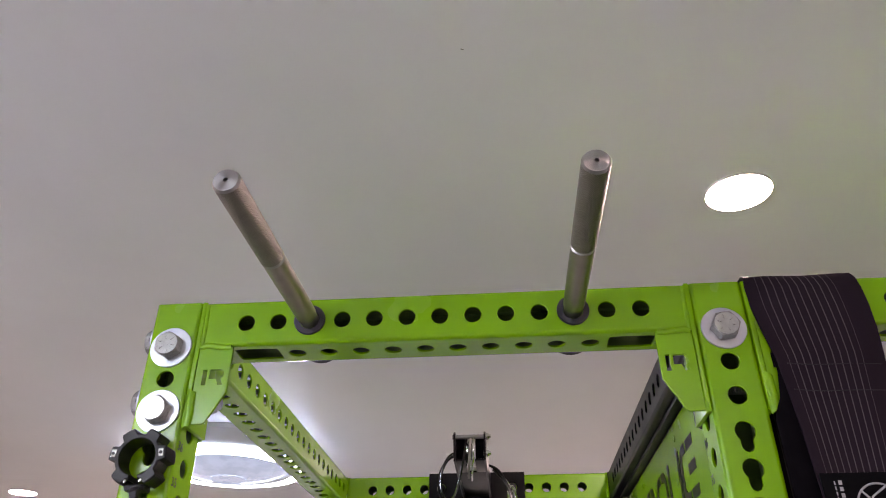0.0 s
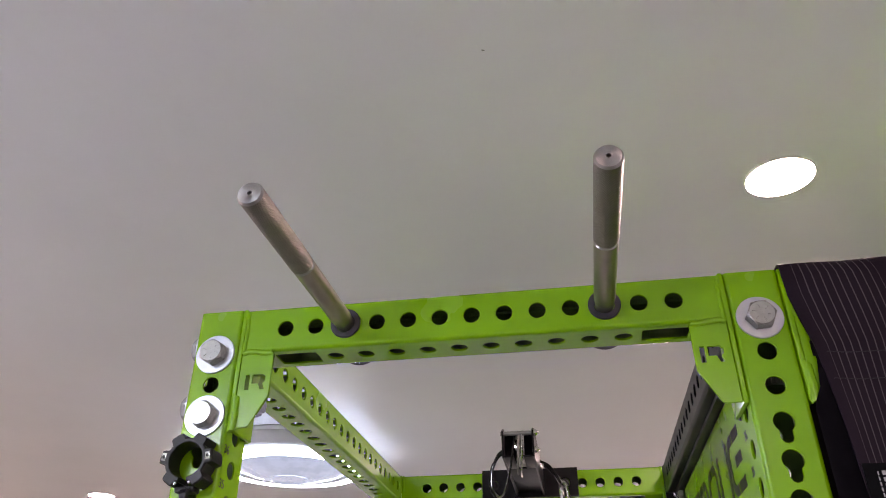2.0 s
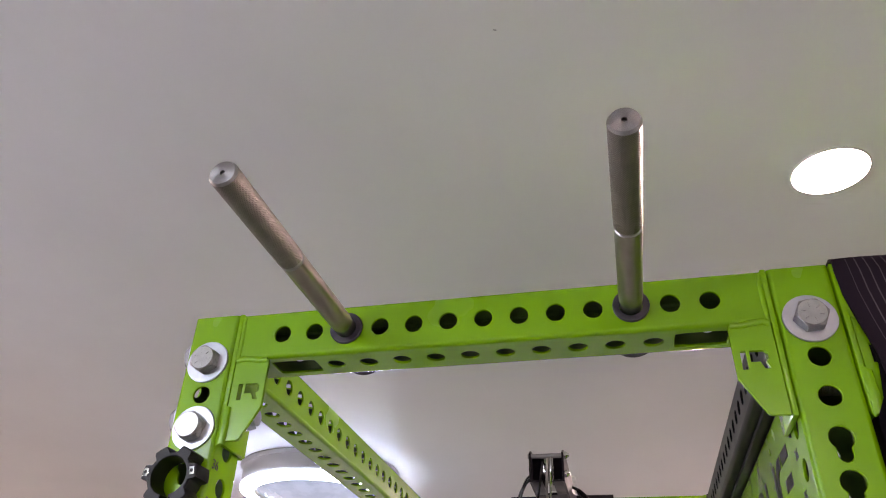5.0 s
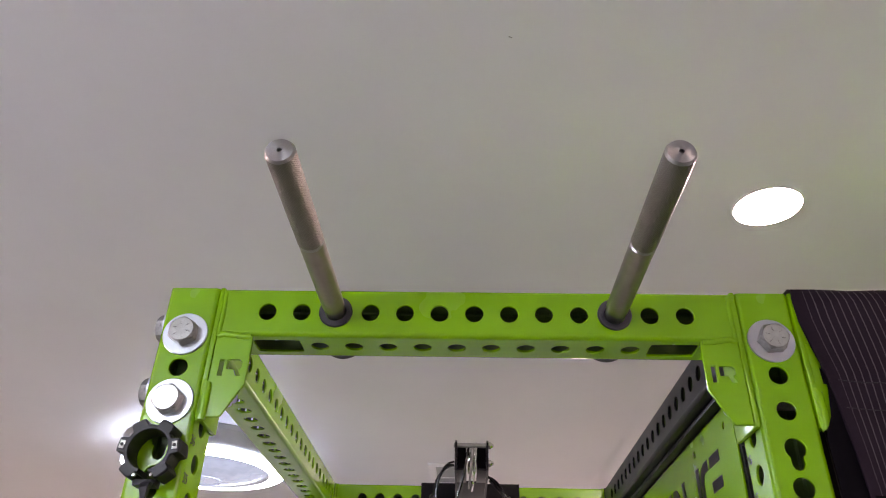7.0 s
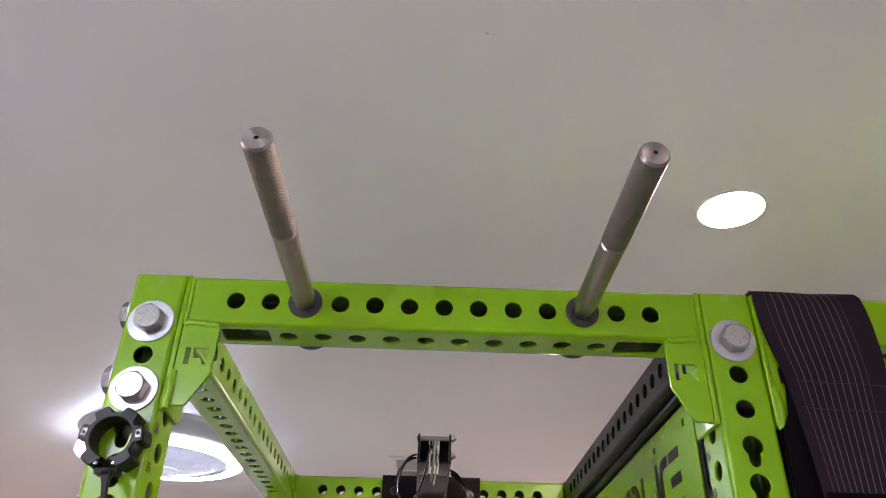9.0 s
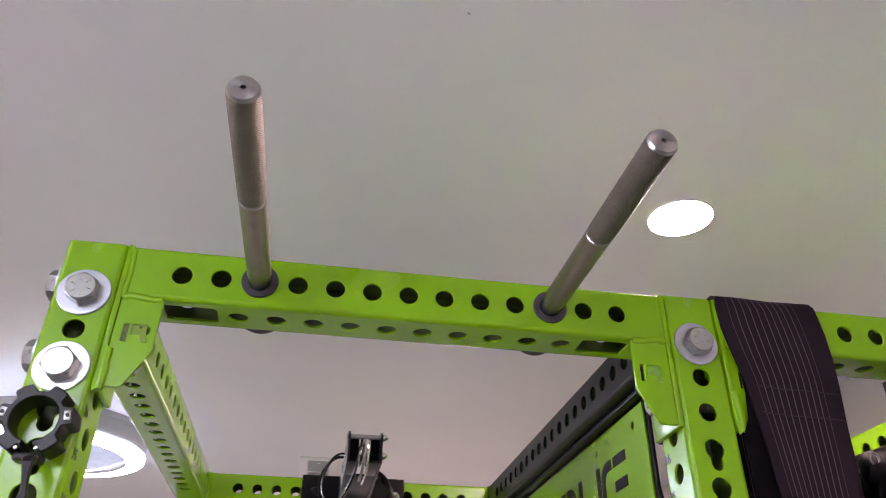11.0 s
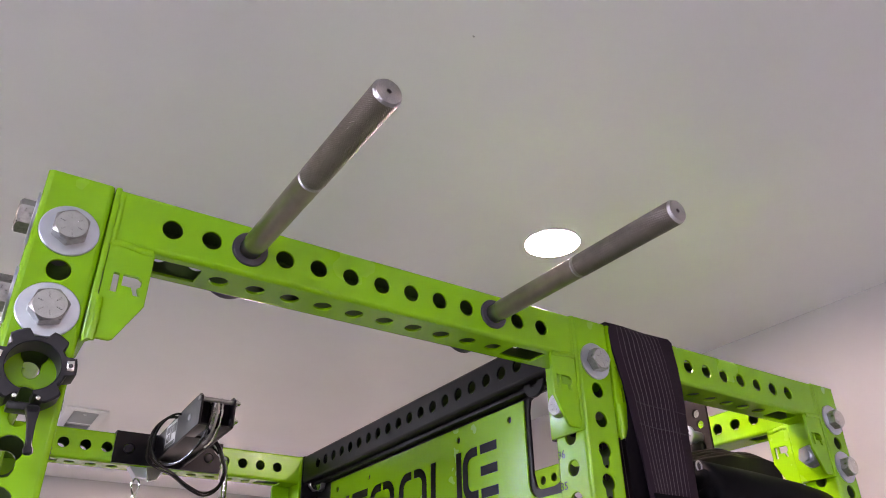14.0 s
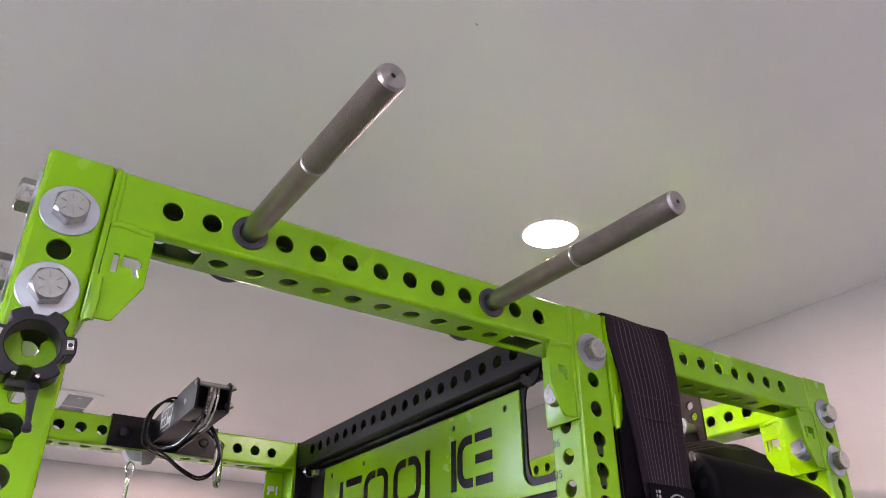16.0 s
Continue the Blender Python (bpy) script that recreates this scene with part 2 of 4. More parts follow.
def lathe(bm, profile, seg=40, close=True):
    """A body turned round the y axis. profile: rows of (y, radius). With UVs in metres."""
    uv = bm.loops.layers.uv.verify()
    rings = []
    for y, r in profile:
        rings.append([bm.verts.new((r * math.cos(2 * math.pi * i / seg), y, r * math.sin(2 * math.pi * i / seg))) for i in range(seg)])
    run = 0.0
    for (a, b), ((ya, ra), (yb, rb)) in zip(zip(rings, rings[1:]), zip(profile, profile[1:])):
        step = math.hypot(yb - ya, rb - ra)
        for i in range(seg):
            j = (i + 1) % seg
            f = bm.faces.new((a[i], a[j], b[j], b[i]))
            for lp, (k, v) in zip(f.loops, ((i, run), (i + 1, run), (i + 1, run + step), (i, run + step))):
                lp[uv].uv = (k / seg * 2 * math.pi * max(ra, rb), v)
        run += step
    if close:
        bm.faces.new(rings[0])
        bm.faces.new(rings[-1])
    return bm


def sweep(bm, pts, radius, seg=10, closed=False):
    """A round cable or wire along pts."""
    pts = [Vector(p) for p in pts]
    n = len(pts)
    rings = []
    up = Vector((0.13, 0.21, 0.97))
    for i, p in enumerate(pts):
        a = pts[(i - 1) % n] if closed or i else p
        b = pts[(i + 1) % n] if closed or i < n - 1 else p
        t = (b - a).normalized()
        u = (up - t * up.dot(t)).normalized()
        up = u
        w = t.cross(u)
        rings.append([bm.verts.new(p + radius * (math.cos(2 * math.pi * k / seg) * u + math.sin(2 * math.pi * k / seg) * w)) for k in range(seg)])
    pairs = list(zip(rings, rings[1:])) + ([(rings[-1], rings[0])] if closed else [])
    for a, b in pairs:
        for k in range(seg):
            bm.faces.new((a[k], a[(k + 1) % seg], b[(k + 1) % seg], b[k]))
    if not closed:
        bm.faces.new(rings[0])
        bm.faces.new(rings[-1])
    return bm


def spline(pts, n=60, closed=False):
    """Points along a smooth curve through pts."""
    pts = [Vector(p) for p in pts]
    m = len(pts)
    out = []
    spans = m if closed else m - 1
    for k in range(n + (0 if closed else 1)):
        s = k / n * spans
        i = min(int(s), spans - 1)
        f = s - i
        get = (lambda j: pts[j % m]) if closed else (lambda j: pts[min(max(j, 0), m - 1)])
        a, b, c, d = get(i - 1), get(i), get(i + 1), get(i + 2)
        out.append(0.5 * (2 * b + (c - a) * f + (2 * a - 5 * b + 4 * c - d) * f * f + (3 * b - a - 3 * c + d) * f ** 3))
    return out


# outlines of openings: the radius at an angle, seen from the opening's centre
def round_hole(r=0.0130):
    return lambda a: r


DROP = 0.0065         # a keyhole's middle lies this far under its round hole


def keyhole(r=0.0138, r2=0.0084, drop=0.0205):
    """A round hole with a narrower slot towards the first axis' lower end, seen from a point DROP below the round hole's centre."""
    def at(a):
        dx, dy = math.cos(a), math.sin(a)
        b = DROP * dx
        best = b + math.sqrt(b * b - DROP * DROP + r * r)
        e = DROP - drop
        b = e * dx
        disc = b * b - e * e + r2 * r2
        if disc >= 0 and b + math.sqrt(disc) > 0:
            best = max(best, b + math.sqrt(disc))
        if abs(dy) > 1e-6 and -drop <= -DROP + r2 / abs(dy) * dx <= 0:
            best = max(best, r2 / abs(dy))
        return best
    return at


def slot(hu, hv, r):
    """A rectangle with rounded corners."""
    def at(a):
        dx, dy = abs(math.cos(a)), abs(math.sin(a))
        t = min(hu / dx if dx > 1e-9 else 9, hv / dy if dy > 1e-9 else 9)
        x, y = t * dx, t * dy
        if x > hu - r and y > hv - r:
            cx, cy = hu - r, hv - r
            b = dx * cx + dy * cy
            t = b + math.sqrt(max(b * b - (cx * cx + cy * cy - r * r), 0))
        return t
    return at


def panel(bm, o, u, v, n, length, lo, hi, th, holes, seg=24, edges=True, inside=0, chamfer=0.0009):
    """A flat plate with openings. o: corner; u, v: axes; n: outward. holes: rows of (place along u, half a cell, outline, centre on v)."""
    o, u, v, n = Vector(o), Vector(u), Vector(v), Vector(n)

    def at(s, t, d):
        return o + u * s + v * t - n * d

    def plain(a, b):
        if b - a < 1e-6:
            return
        for d in (0, th):
            quad(bm, at(a, lo, d), at(b, lo, d), at(b, hi, d), at(a, hi, d), out=n if d == 0 else -n, slot_index=inside if d else 0)
    here = 0.0
    mid = (lo + hi) / 2
    for c, half, outline, *w in sorted(holes, key=lambda h: h[0]):
        vc = w[0] if w else mid
        plain(here, c - half)
        here = c + half
        angles = [2 * math.pi * i / seg for i in range(seg)]
        corners = [math.atan2(hi - vc, half), math.atan2(hi - vc, -half), math.atan2(lo - vc, -half) % (2 * math.pi), math.atan2(lo - vc, half) % (2 * math.pi)]
        angles = sorted(set(round(a, 5) for a in angles + corners))
        inner, outer, wide = [], [], []
        for a in angles:
            dx, dy = math.cos(a), math.sin(a)
            t = min((half / abs(dx)) if abs(dx) > 1e-9 else 9, ((hi - vc) / dy) if dy > 1e-9 else ((lo - vc) / dy if dy < -1e-9 else 9))
            outer.append((c + t * dx, vc + t * dy))
            r = outline(a)
            inner.append((c + r * dx, vc + r * dy))
            wide.append((c + (r + chamfer) * dx, vc + (r + chamfer) * dy))
        k = len(angles)
        for i in range(k):
            j = (i + 1) % k
            for d, ring in ((0, wide), (th, inner)):
                quad(bm, at(*outer[i], d), at(*outer[j], d), at(*ring[j], d), at(*ring[i], d), out=n if d == 0 else -n, slot_index=inside if d else 0)
            rim = at(c, vc, 0) - (at(*inner[i], 0) + at(*inner[j], 0)) / 2
            quad(bm, at(*wide[i], 0), at(*wide[j], 0), at(*inner[j], chamfer), at(*inner[i], chamfer), out=rim + n * rim.length)
            quad(bm, at(*inner[i], chamfer), at(*inner[j], chamfer), at(*inner[j], th), at(*inner[i], th), out=rim)
    plain(here, length)
    for s in (0, length):
        quad(bm, at(s, lo, 0), at(s, hi, 0), at(s, hi, th), at(s, lo, th), out=u if s else -u)
    if edges:
        for t, w in ((lo, -v), (hi, v)):
            quad(bm, at(0, t, 0), at(length, t, 0), at(length, t, th), at(0, t, th), out=w)
    return bm


def square_tube(bm, length, front=(), back=(), bottom=(), top=(), size=S, r=0.0065, th=0.0037):
    """A square tube along x with rounded edges and openings in its four walls; it fills y and z from 0 to size."""
    lo, hi = r, size - r
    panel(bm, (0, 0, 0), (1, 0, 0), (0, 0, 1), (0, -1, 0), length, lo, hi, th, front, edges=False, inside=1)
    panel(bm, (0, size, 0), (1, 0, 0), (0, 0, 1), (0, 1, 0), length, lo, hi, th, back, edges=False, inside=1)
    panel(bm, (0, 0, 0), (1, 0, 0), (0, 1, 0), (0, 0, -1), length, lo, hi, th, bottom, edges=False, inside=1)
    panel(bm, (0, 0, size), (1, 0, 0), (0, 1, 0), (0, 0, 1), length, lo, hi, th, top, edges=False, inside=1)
    for cy, cz, sy, sz in ((r, r, -1, -1), (size - r, r, 1, -1), (r, size - r, -1, 1), (size - r, size - r, 1, 1)):
        arc = [(cy + sy * r * math.cos(a), cz + sz * r * math.sin(a)) for a in [math.pi / 2 * i / 4 for i in range(5)]]
        ins = [(cy + sy * (r - th), cz), (cy, cz + sz * (r - th))]
        for x in (0, length):
            quad(bm, *[(x, y, z) for y, z in arc + ins[::-1]], out=(1 if x else -1, 0, 0))
        for k, ((ya, za), (yb, zb)) in enumerate(list(zip(arc, arc[1:])) + [(ins[0], ins[1])]):
            w = 1 if k < 4 else -1
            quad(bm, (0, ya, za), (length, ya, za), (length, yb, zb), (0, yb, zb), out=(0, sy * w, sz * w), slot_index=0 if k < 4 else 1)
    return bm


# ---- the room ----
def room():
    th = 0.12
    bm = box(bmesh.new(), X0 - th, X1 + th, Y0 - th, Y1 + th, -0.1, 0)
    tagged(part("floor", bm, FLOOR), "grey rubber gym floor", "floor", kind="structure")
    bm = box(bmesh.new(), X0 - th, X1 + th, Y0 - th, Y1 + th, CEIL, CEIL + 0.1)
    tagged(part("ceiling", bm, CEILING), "smooth off-white painted plaster ceiling with a soft sheen", "ceiling", kind="structure")
    for name, a in (("wall_east", (X1, X1 + th, Y0 - th, Y1 + th)), ("wall_south", (X0, X1, Y0 - th, Y0)), ("wall_north", (X0, X1, Y1, Y1 + th))):
        tagged(part(name, box(bmesh.new(), *a, 0, CEIL), WALL), "plain painted plaster wall", "wall", kind="structure")
    # side wall with an added window opening, unseen behind the camera's start
    wy, wh, hw, hh = -1.75, 1.50, 0.62, 0.48
    bm = bmesh.new()
    panel(bm, (X0, Y0 - th, 0), (0, 1, 0), (0, 0, 1), (1, 0, 0), Y1 - Y0 + 2 * th, 0, CEIL, th, [(wy - Y0 + th, hw + 0.1, slot(hw, hh, 0.002), wh)], chamfer=0.0)
    tagged(part("wall_west", bm, WALL, turned=True), "plain painted plaster wall with an added, unseen window", "wall", kind="structure")
    win = thing("unseen_window", "white-framed window, unseen, added to let in light", "window", pose(X0 - 0.05, wy, wh, 0, 0, 90), kind="structure")
    bm = bmesh.new()
    for x0, x1, z0, z1 in ((-hw, hw, -hh, -hh + 0.05), (-hw, hw, hh - 0.05, hh), (-hw, -hw + 0.05, -hh + 0.05, hh - 0.05), (hw - 0.05, hw, -hh + 0.05, hh - 0.05), (-0.02, 0.02, -hh + 0.05, hh - 0.05)):
        box(bm, x0, x1, -0.02, 0.03, z0, z1, 0.004)
    part("window_frame", bm, WHITE, win)
    # glowing panel added to send cool light in through the unseen window
    tagged(part("backdrop", box(bmesh.new(), X0 - 1.22, X0 - 1.2, wy - 2.4, wy + 2.4, 0.1, 2.9), DAY_PANEL), "pale blue glowing panel added outside the unseen window", "sky", kind="structure")
    # a small scuff mark on the ceiling
    bm = bmesh.new()
    slab(bm, [(0.0024 * math.cos(a) * (1.6 if math.cos(a) > 0 else 1), 0.0012 * math.sin(a)) for a in [i * math.pi / 5 for i in range(10)]], 0, 0.001)
    tagged(part("ceiling_mark", bm, SCUFF, None, "", pose(0.508, -0.185, CEIL, 90, 0, 20)), "tiny dark mark on the painted ceiling", "mark", kind="structure")


def downlight(x, y, first=None, light=LIT):
    if first is not None:
        return copy_thing(first, pose(x, y, CEIL))
    lamp = thing("downlight", "round recessed ceiling downlight, switched on, glowing warm white", "ceiling light", pose(x, y, CEIL), group="ceiling downlights")
    turn = Matrix.Rotation(radians(-90), 4, "X")
    bm = lathe(bmesh.new(), [(0.0, 0.0640), (0.003, 0.0643), (0.003, 0.0652), (0.002, 0.0672), (0.0, 0.0678)], 48, False)
    part("trim_ring", bm, WHITE, lamp, "", turn)
    bm = lathe(bmesh.new(), [(0.001, 0.0640), (0.0025, 0.0640)], 48)
    part("diffuser", bm, light, lamp, "glowing white diffuser", turn)
    return lamp


def fan_light():
    lamp = thing("fan_light", "large round ceiling fan light with a glowing white ring", "ceiling light", pose(-0.600, 1.968, CEIL), group="fan lights")
    turn = Matrix.Rotation(radians(-90), 4, "X")
    part("housing", lathe(bmesh.new(), [(0.0, 0.328), (0.005, 0.330), (0.009, 0.326), (0.016, 0.318), (0.070, 0.315), (0.082, 0.310), (0.082, 0.290)], 72), GREY, lamp, "grey lamp housing", turn)
    part("rim_diffuser", lathe(bmesh.new(), [(0.0822, 0.3120), (0.0835, 0.3175), (0.0960, 0.3180), (0.0995, 0.3150)], 72, False), RIM, lamp, "bluish glowing outer rim", turn)
    part("ring_diffuser", lathe(bmesh.new(), [(0.0995, 0.3150), (0.104, 0.306), (0.106, 0.290), (0.106, 0.268), (0.105, 0.258)], 72, False), RING, lamp, "glowing white ring", turn)
    part("inner_lip", lathe(bmesh.new(), [(0.105, 0.258), (0.103, 0.253), (0.092, 0.250)], 72, False), WHITE, lamp, "white inner lip", turn)
    part("lens", lathe(bmesh.new(), [(0.0925, 0.2495), (0.098, 0.240), (0.112, 0.190), (0.126, 0.135), (0.135, 0.090), (0.137, 0.074)], 72, False), LENS, lamp, "clear blue-white domed lens", turn)
    part("hub", lathe(bmesh.new(), [(0.136, 0.075), (0.141, 0.075), (0.143, 0.072), (0.143, 0.065), (0.140, 0.062), (0.139, 0.001)], 40), LENS, lamp, "pale round hub", turn)
    return lamp


def ceiling_vent():
    vent = thing("ceiling_vent", "white rectangular ceiling air vent with grey louvres", "air vent", pose(0.361, 2.332, CEIL))
    w, h = 0.076, 0.172
    bm = bmesh.new()
    for x0, x1, y0, y1 in ((-w, w, -h, -h + 0.038), (-w, w, h - 0.038, h), (-w, -w + 0.032, -h + 0.038, h - 0.038), (w - 0.030, w, -h + 0.038, h - 0.038), (-w + 0.032, w - 0.030, 0.034, 0.046)):
        box(bm, x0, x1, y0, y1, -0.008, 0.0, 0.003)
    part("frame", bm, WHITE, vent)
    part("backing", box(bmesh.new(), -w + 0.03, w - 0.028, -h + 0.036, h - 0.036, -0.0015, 0), GREY, vent, "dark duct opening")
    slat = None
    for i in range(13):
        y = -h + 0.047 + i * 0.0135 if i < 12 else 0.056
        m = pose(0.001, y, -0.0045, -38)
        if slat is None:
            slat = part("louvre", box(bmesh.new(), -w + 0.032, w - 0.030, -0.0062, 0.0062, -0.0006, 0.0006), GREY, vent, "", m)
        else:
            place("louvre", slat.data, vent, "", m)
    for i in range(5):
        place("louvre", slat.data, vent, "", pose(0.001, 0.069 + i * 0.0135, -0.0045, 30))
    part("latch", lathe(bmesh.new(), [(0.004, 0.006), (0.009, 0.006), (0.010, 0.004)], 16), WHITE, vent, "small white latch", pose(0.001, -0.10, 0, -90))


room()
downlight(1.045, 0.254, None, DIM)
# unseen lamps added on the seen ones' grid; only (-1.995, 2.73) is in view
first_lamp = downlight(1.045, -2.22)
for lx, ly in ((-1.995, 2.73), (-1.995, 0.254), (1.045, 2.73)):
    downlight(lx, ly, first_lamp)
copy_thing(fan_light(), pose(-0.70, -1.80, CEIL))
ceiling_vent()

# ---- the rack ----
rack = thing("power_rack", "bright green powder-coated steel power rack with punched square tubes", "power rack")
HOLE, KEY = round_hole(), keyhole()
CELL = P / 2


def upright_mesh():
    front, back, side = [], [], []
    for k in range(42):
        z = T - S - k * P
        if z > 0.06:
            front.append((z, CELL, HOLE) if k < 3 else (z - DROP, CELL, KEY))
            back.append((z, CELL, HOLE))
        z += CELL
        if z > 0.06:
            side.append((z, CELL, HOLE))
    bm = square_tube(bmesh.new(), T, front, back, side, side)
    return bm


def upright(x, y, me=None, numbers=1):
    """An upright whose left front edge stands at x, y."""
    m = Matrix(((0, 0, -1, x + S), (0, 1, 0, y), (1, 0, 0, 0), (0, 0, 0, 1)))
    if me is None:
        ob = part("upright", upright_mesh(), GREEN, rack, "", m, turned=True, second=INNER_SHADE)
    else:
        ob = place("upright", me, rack, "", m)
    if numbers:
        for i in range(6):
            c = bpy.data.curves.new("number", "FONT")
            c.body, c.size, c.extrude, c.align_x, c.align_y = str(36 - i), 0.0185, 0.0002, "CENTER", "CENTER"
            c.materials.append(INK)
            t = place("number", c, ob, "black printed number")
            nx, ny = (x + S + 0.0004, y + 0.0125) if numbers > 0 else (x - 0.0004, y + S - 0.0125)
            world_m = Matrix.Translation((nx, ny, 2.0575 - i * P)) @ Euler((radians(90), 0, radians(90 * numbers))).to_matrix().to_4x4()
            t.matrix_basis = m.inverted() @ world_m
    return ob


def cut(bm, tool):
    """The first body less the second."""
    obs = []
    for b in (bm, tool):
        bmesh.ops.recalc_face_normals(b, faces=b.faces)
        me = bpy.data.meshes.new("body")
        b.to_mesh(me)
        b.free()
        obs.append(new("body", me))
    mod = obs[0].modifiers.new("cut", "BOOLEAN")
    mod.operation, mod.object, mod.solver = "DIFFERENCE", obs[1], "EXACT"
    done = bpy.data.meshes.new_from_object(obs[0].evaluated_get(bpy.context.evaluated_depsgraph_get()))
    out = bmesh.new()
    out.from_mesh(done)
    for ob in obs:
        me = ob.data
        bpy.data.objects.remove(ob)
        bpy.data.meshes.remove(me)
    bpy.data.meshes.remove(done)
    return out


def emblem_tool(x, z):
    """The maker's mark as two plain shapes to cut out."""
    bm = bmesh.new()
    slab(bm, [(-0.0165, -0.0125), (-0.0095, -0.0125), (-0.0095, 0.0125), (-0.0165, 0.0125)], -0.02, 0.03)
    slab(bm, [(-0.0055, 0.0125), (0.0115, 0.0125), (0.0165, 0.0085), (0.0165, 0.0005), (0.0125, -0.0025), (0.0165, -0.0125), (0.0095, -0.0125), (0.0055, -0.0028), (-0.0055, -0.0028)], -0.02, 0.03)
    bm.transform(Matrix.Translation((x, 0, z)))
    return bm


def bead(bm, pts, r=0.0032, seed=0):
    """A weld bead: a wavy round strip."""
    rnd = random.Random(seed)
    pts = spline(pts, 22)
    n = len(pts)
    sweep(bm, [p + Vector((rnd.uniform(-1, 1), rnd.uniform(-0.6, 0.2), rnd.uniform(-1, 1))) * 0.0005 for p in pts], r * 1.3, 10)
    bm.transform(Matrix.Diagonal((1, 0.62, 1, 1)))


def crossmember(name, length, m, material, front, bottom, gussets=(1, 1), back=None, slots=True, emblems=True, top=()):
    """A punched tube along x between two end plates, with a gusset plate under each end of its front wall. Its top front left corner is the origin."""
    holes_b = [(u, CELL, HOLE) for u in bottom]
    if slots:
        holes_b += [(0.0905, 0.0362, slot(0.0345, 0.021, 0.004)), (length - 0.0905, 0.0362, slot(0.0345, 0.021, 0.004))]
    holes_f = [(u, CELL, HOLE) for u in front]
    bm = square_tube(bmesh.new(), length - 0.016, holes_f_shift(holes_f), holes_f_shift(holes_f if back is None else back), holes_f_shift(holes_b), [(u - 0.008, CELL, HOLE) for u in top])
    beam = part(name, bm, material, rack, "", m @ Matrix.Translation((0.008, 0, -S)), turned=True, second=INNER_SHADE)
    off = Matrix.Translation((-0.008, 0, S))
    for side, here in zip((0, 1), gussets):
        flip = Matrix.Identity(4) if not side else Matrix.Translation((length, 0, 0)) @ Matrix.Diagonal((-1, 1, 1, 1))
        bm = box(bmesh.new(), 0.0006, 0.0080, -0.0012, S + 0.001, -0.201, 0.0006, 0.0022)
        bm.transform(flip)
        part("end_plate", bm, material, beam, "", off)
        if not here:
            continue
        bm = slab(bmesh.new(), [(0.0085, -S - 0.001), (0.0605, -S - 0.001), (0.0615, -S - 0.006), (0.0605, -0.150), (0.034, -0.1965), (0.030, -0.1985), (0.0085, -0.1985)], 0.0005, 0.0062, 0.0009)
        bm.transform(flip)
        if emblems:
            bm = cut(bm, emblem_tool(0.036 if not side else length - 0.036, -0.1265))
        part("gusset", bm, material, beam, "", off)
        for k, (pts, r) in list(enumerate((([(0.010, 0.001, -0.004), (0.011, 0.0005, -0.04), (0.0105, 0.0005, -S - 0.002)], 0.0026),
                                      ([(0.011, 0.001, -S - 0.001), (0.02, 0.0004, -S + 0.0015), (0.034, 0.0004, -S), (0.044, 0.0008, -S - 0.002), (0.058, 0.001, -S - 0.002)], 0.0036),
                                      ([(0.0080, 0.0012, -0.148), (0.0088, 0.0002, -0.166), (0.0092, -0.0006, -0.186), (0.0080, 0.0004, -0.2035)], 0.0052))))[:3 - side]:
            bm = bmesh.new()
            bead(bm, pts, r, k)
            bm.transform(flip)
            part("weld_bead", bm, material, beam, "", off)
    return beam


def holes_f_shift(rows):
    return [(u - 0.008, *rest) for u, *rest in rows]


def hexagon(af, turn=0.0):
    r = af / 2 / math.cos(math.pi / 6)
    return [(r * math.cos(math.pi / 3 * i + turn), r * math.sin(math.pi / 3 * i + turn)) for i in range(6)]


def head_mesh(af, height, turn, domed):
    """A hex head whose corners are turned off towards its round face."""
    bm = bmesh.new()
    n, step = 60, math.pi / 3
    angles = [2 * math.pi * i / n for i in range(n)]

    def reach(a):
        return af / 2 / math.cos((a - turn) % step - step / 2)
    foot = [bm.verts.new((reach(a) * math.cos(a), 0, reach(a) * math.sin(a))) for a in angles]
    shoulder = [bm.verts.new((reach(a) * math.cos(a), -height + 0.0005 + (reach(a) - 0.47 * af) * 0.58, reach(a) * math.sin(a))) for a in angles]
    rim = [bm.verts.new((0.465 * af * math.cos(a), -height, 0.465 * af * math.sin(a))) for a in angles]
    for lo, hi in ((foot, shoulder), (shoulder, rim)):
        for i in range(n):
            j = (i + 1) % n
            bm.faces.new((lo[i], lo[j], hi[j], hi[i]))
    for f in bm.faces:
        f.material_index = 1
    bm.faces.new(foot)
    bm.faces.new(rim)
    if domed:
        for k in range(6):
            a = k * math.pi / 3 + 0.3
            bar = box(bmesh.new(), 0.0075, 0.0135, -0.0004, 0.0002, -0.0007, 0.0007, 0.0003, 1)
            bar.transform(Matrix.Translation((0, -height, 0)) @ Matrix.Rotation(a, 4, "Y"))
            me = bpy.data.meshes.new("grade_line")
            bar.to_mesh(me)
            bar.free()
            bm.from_mesh(me)
            bpy.data.meshes.remove(me)
    return bm


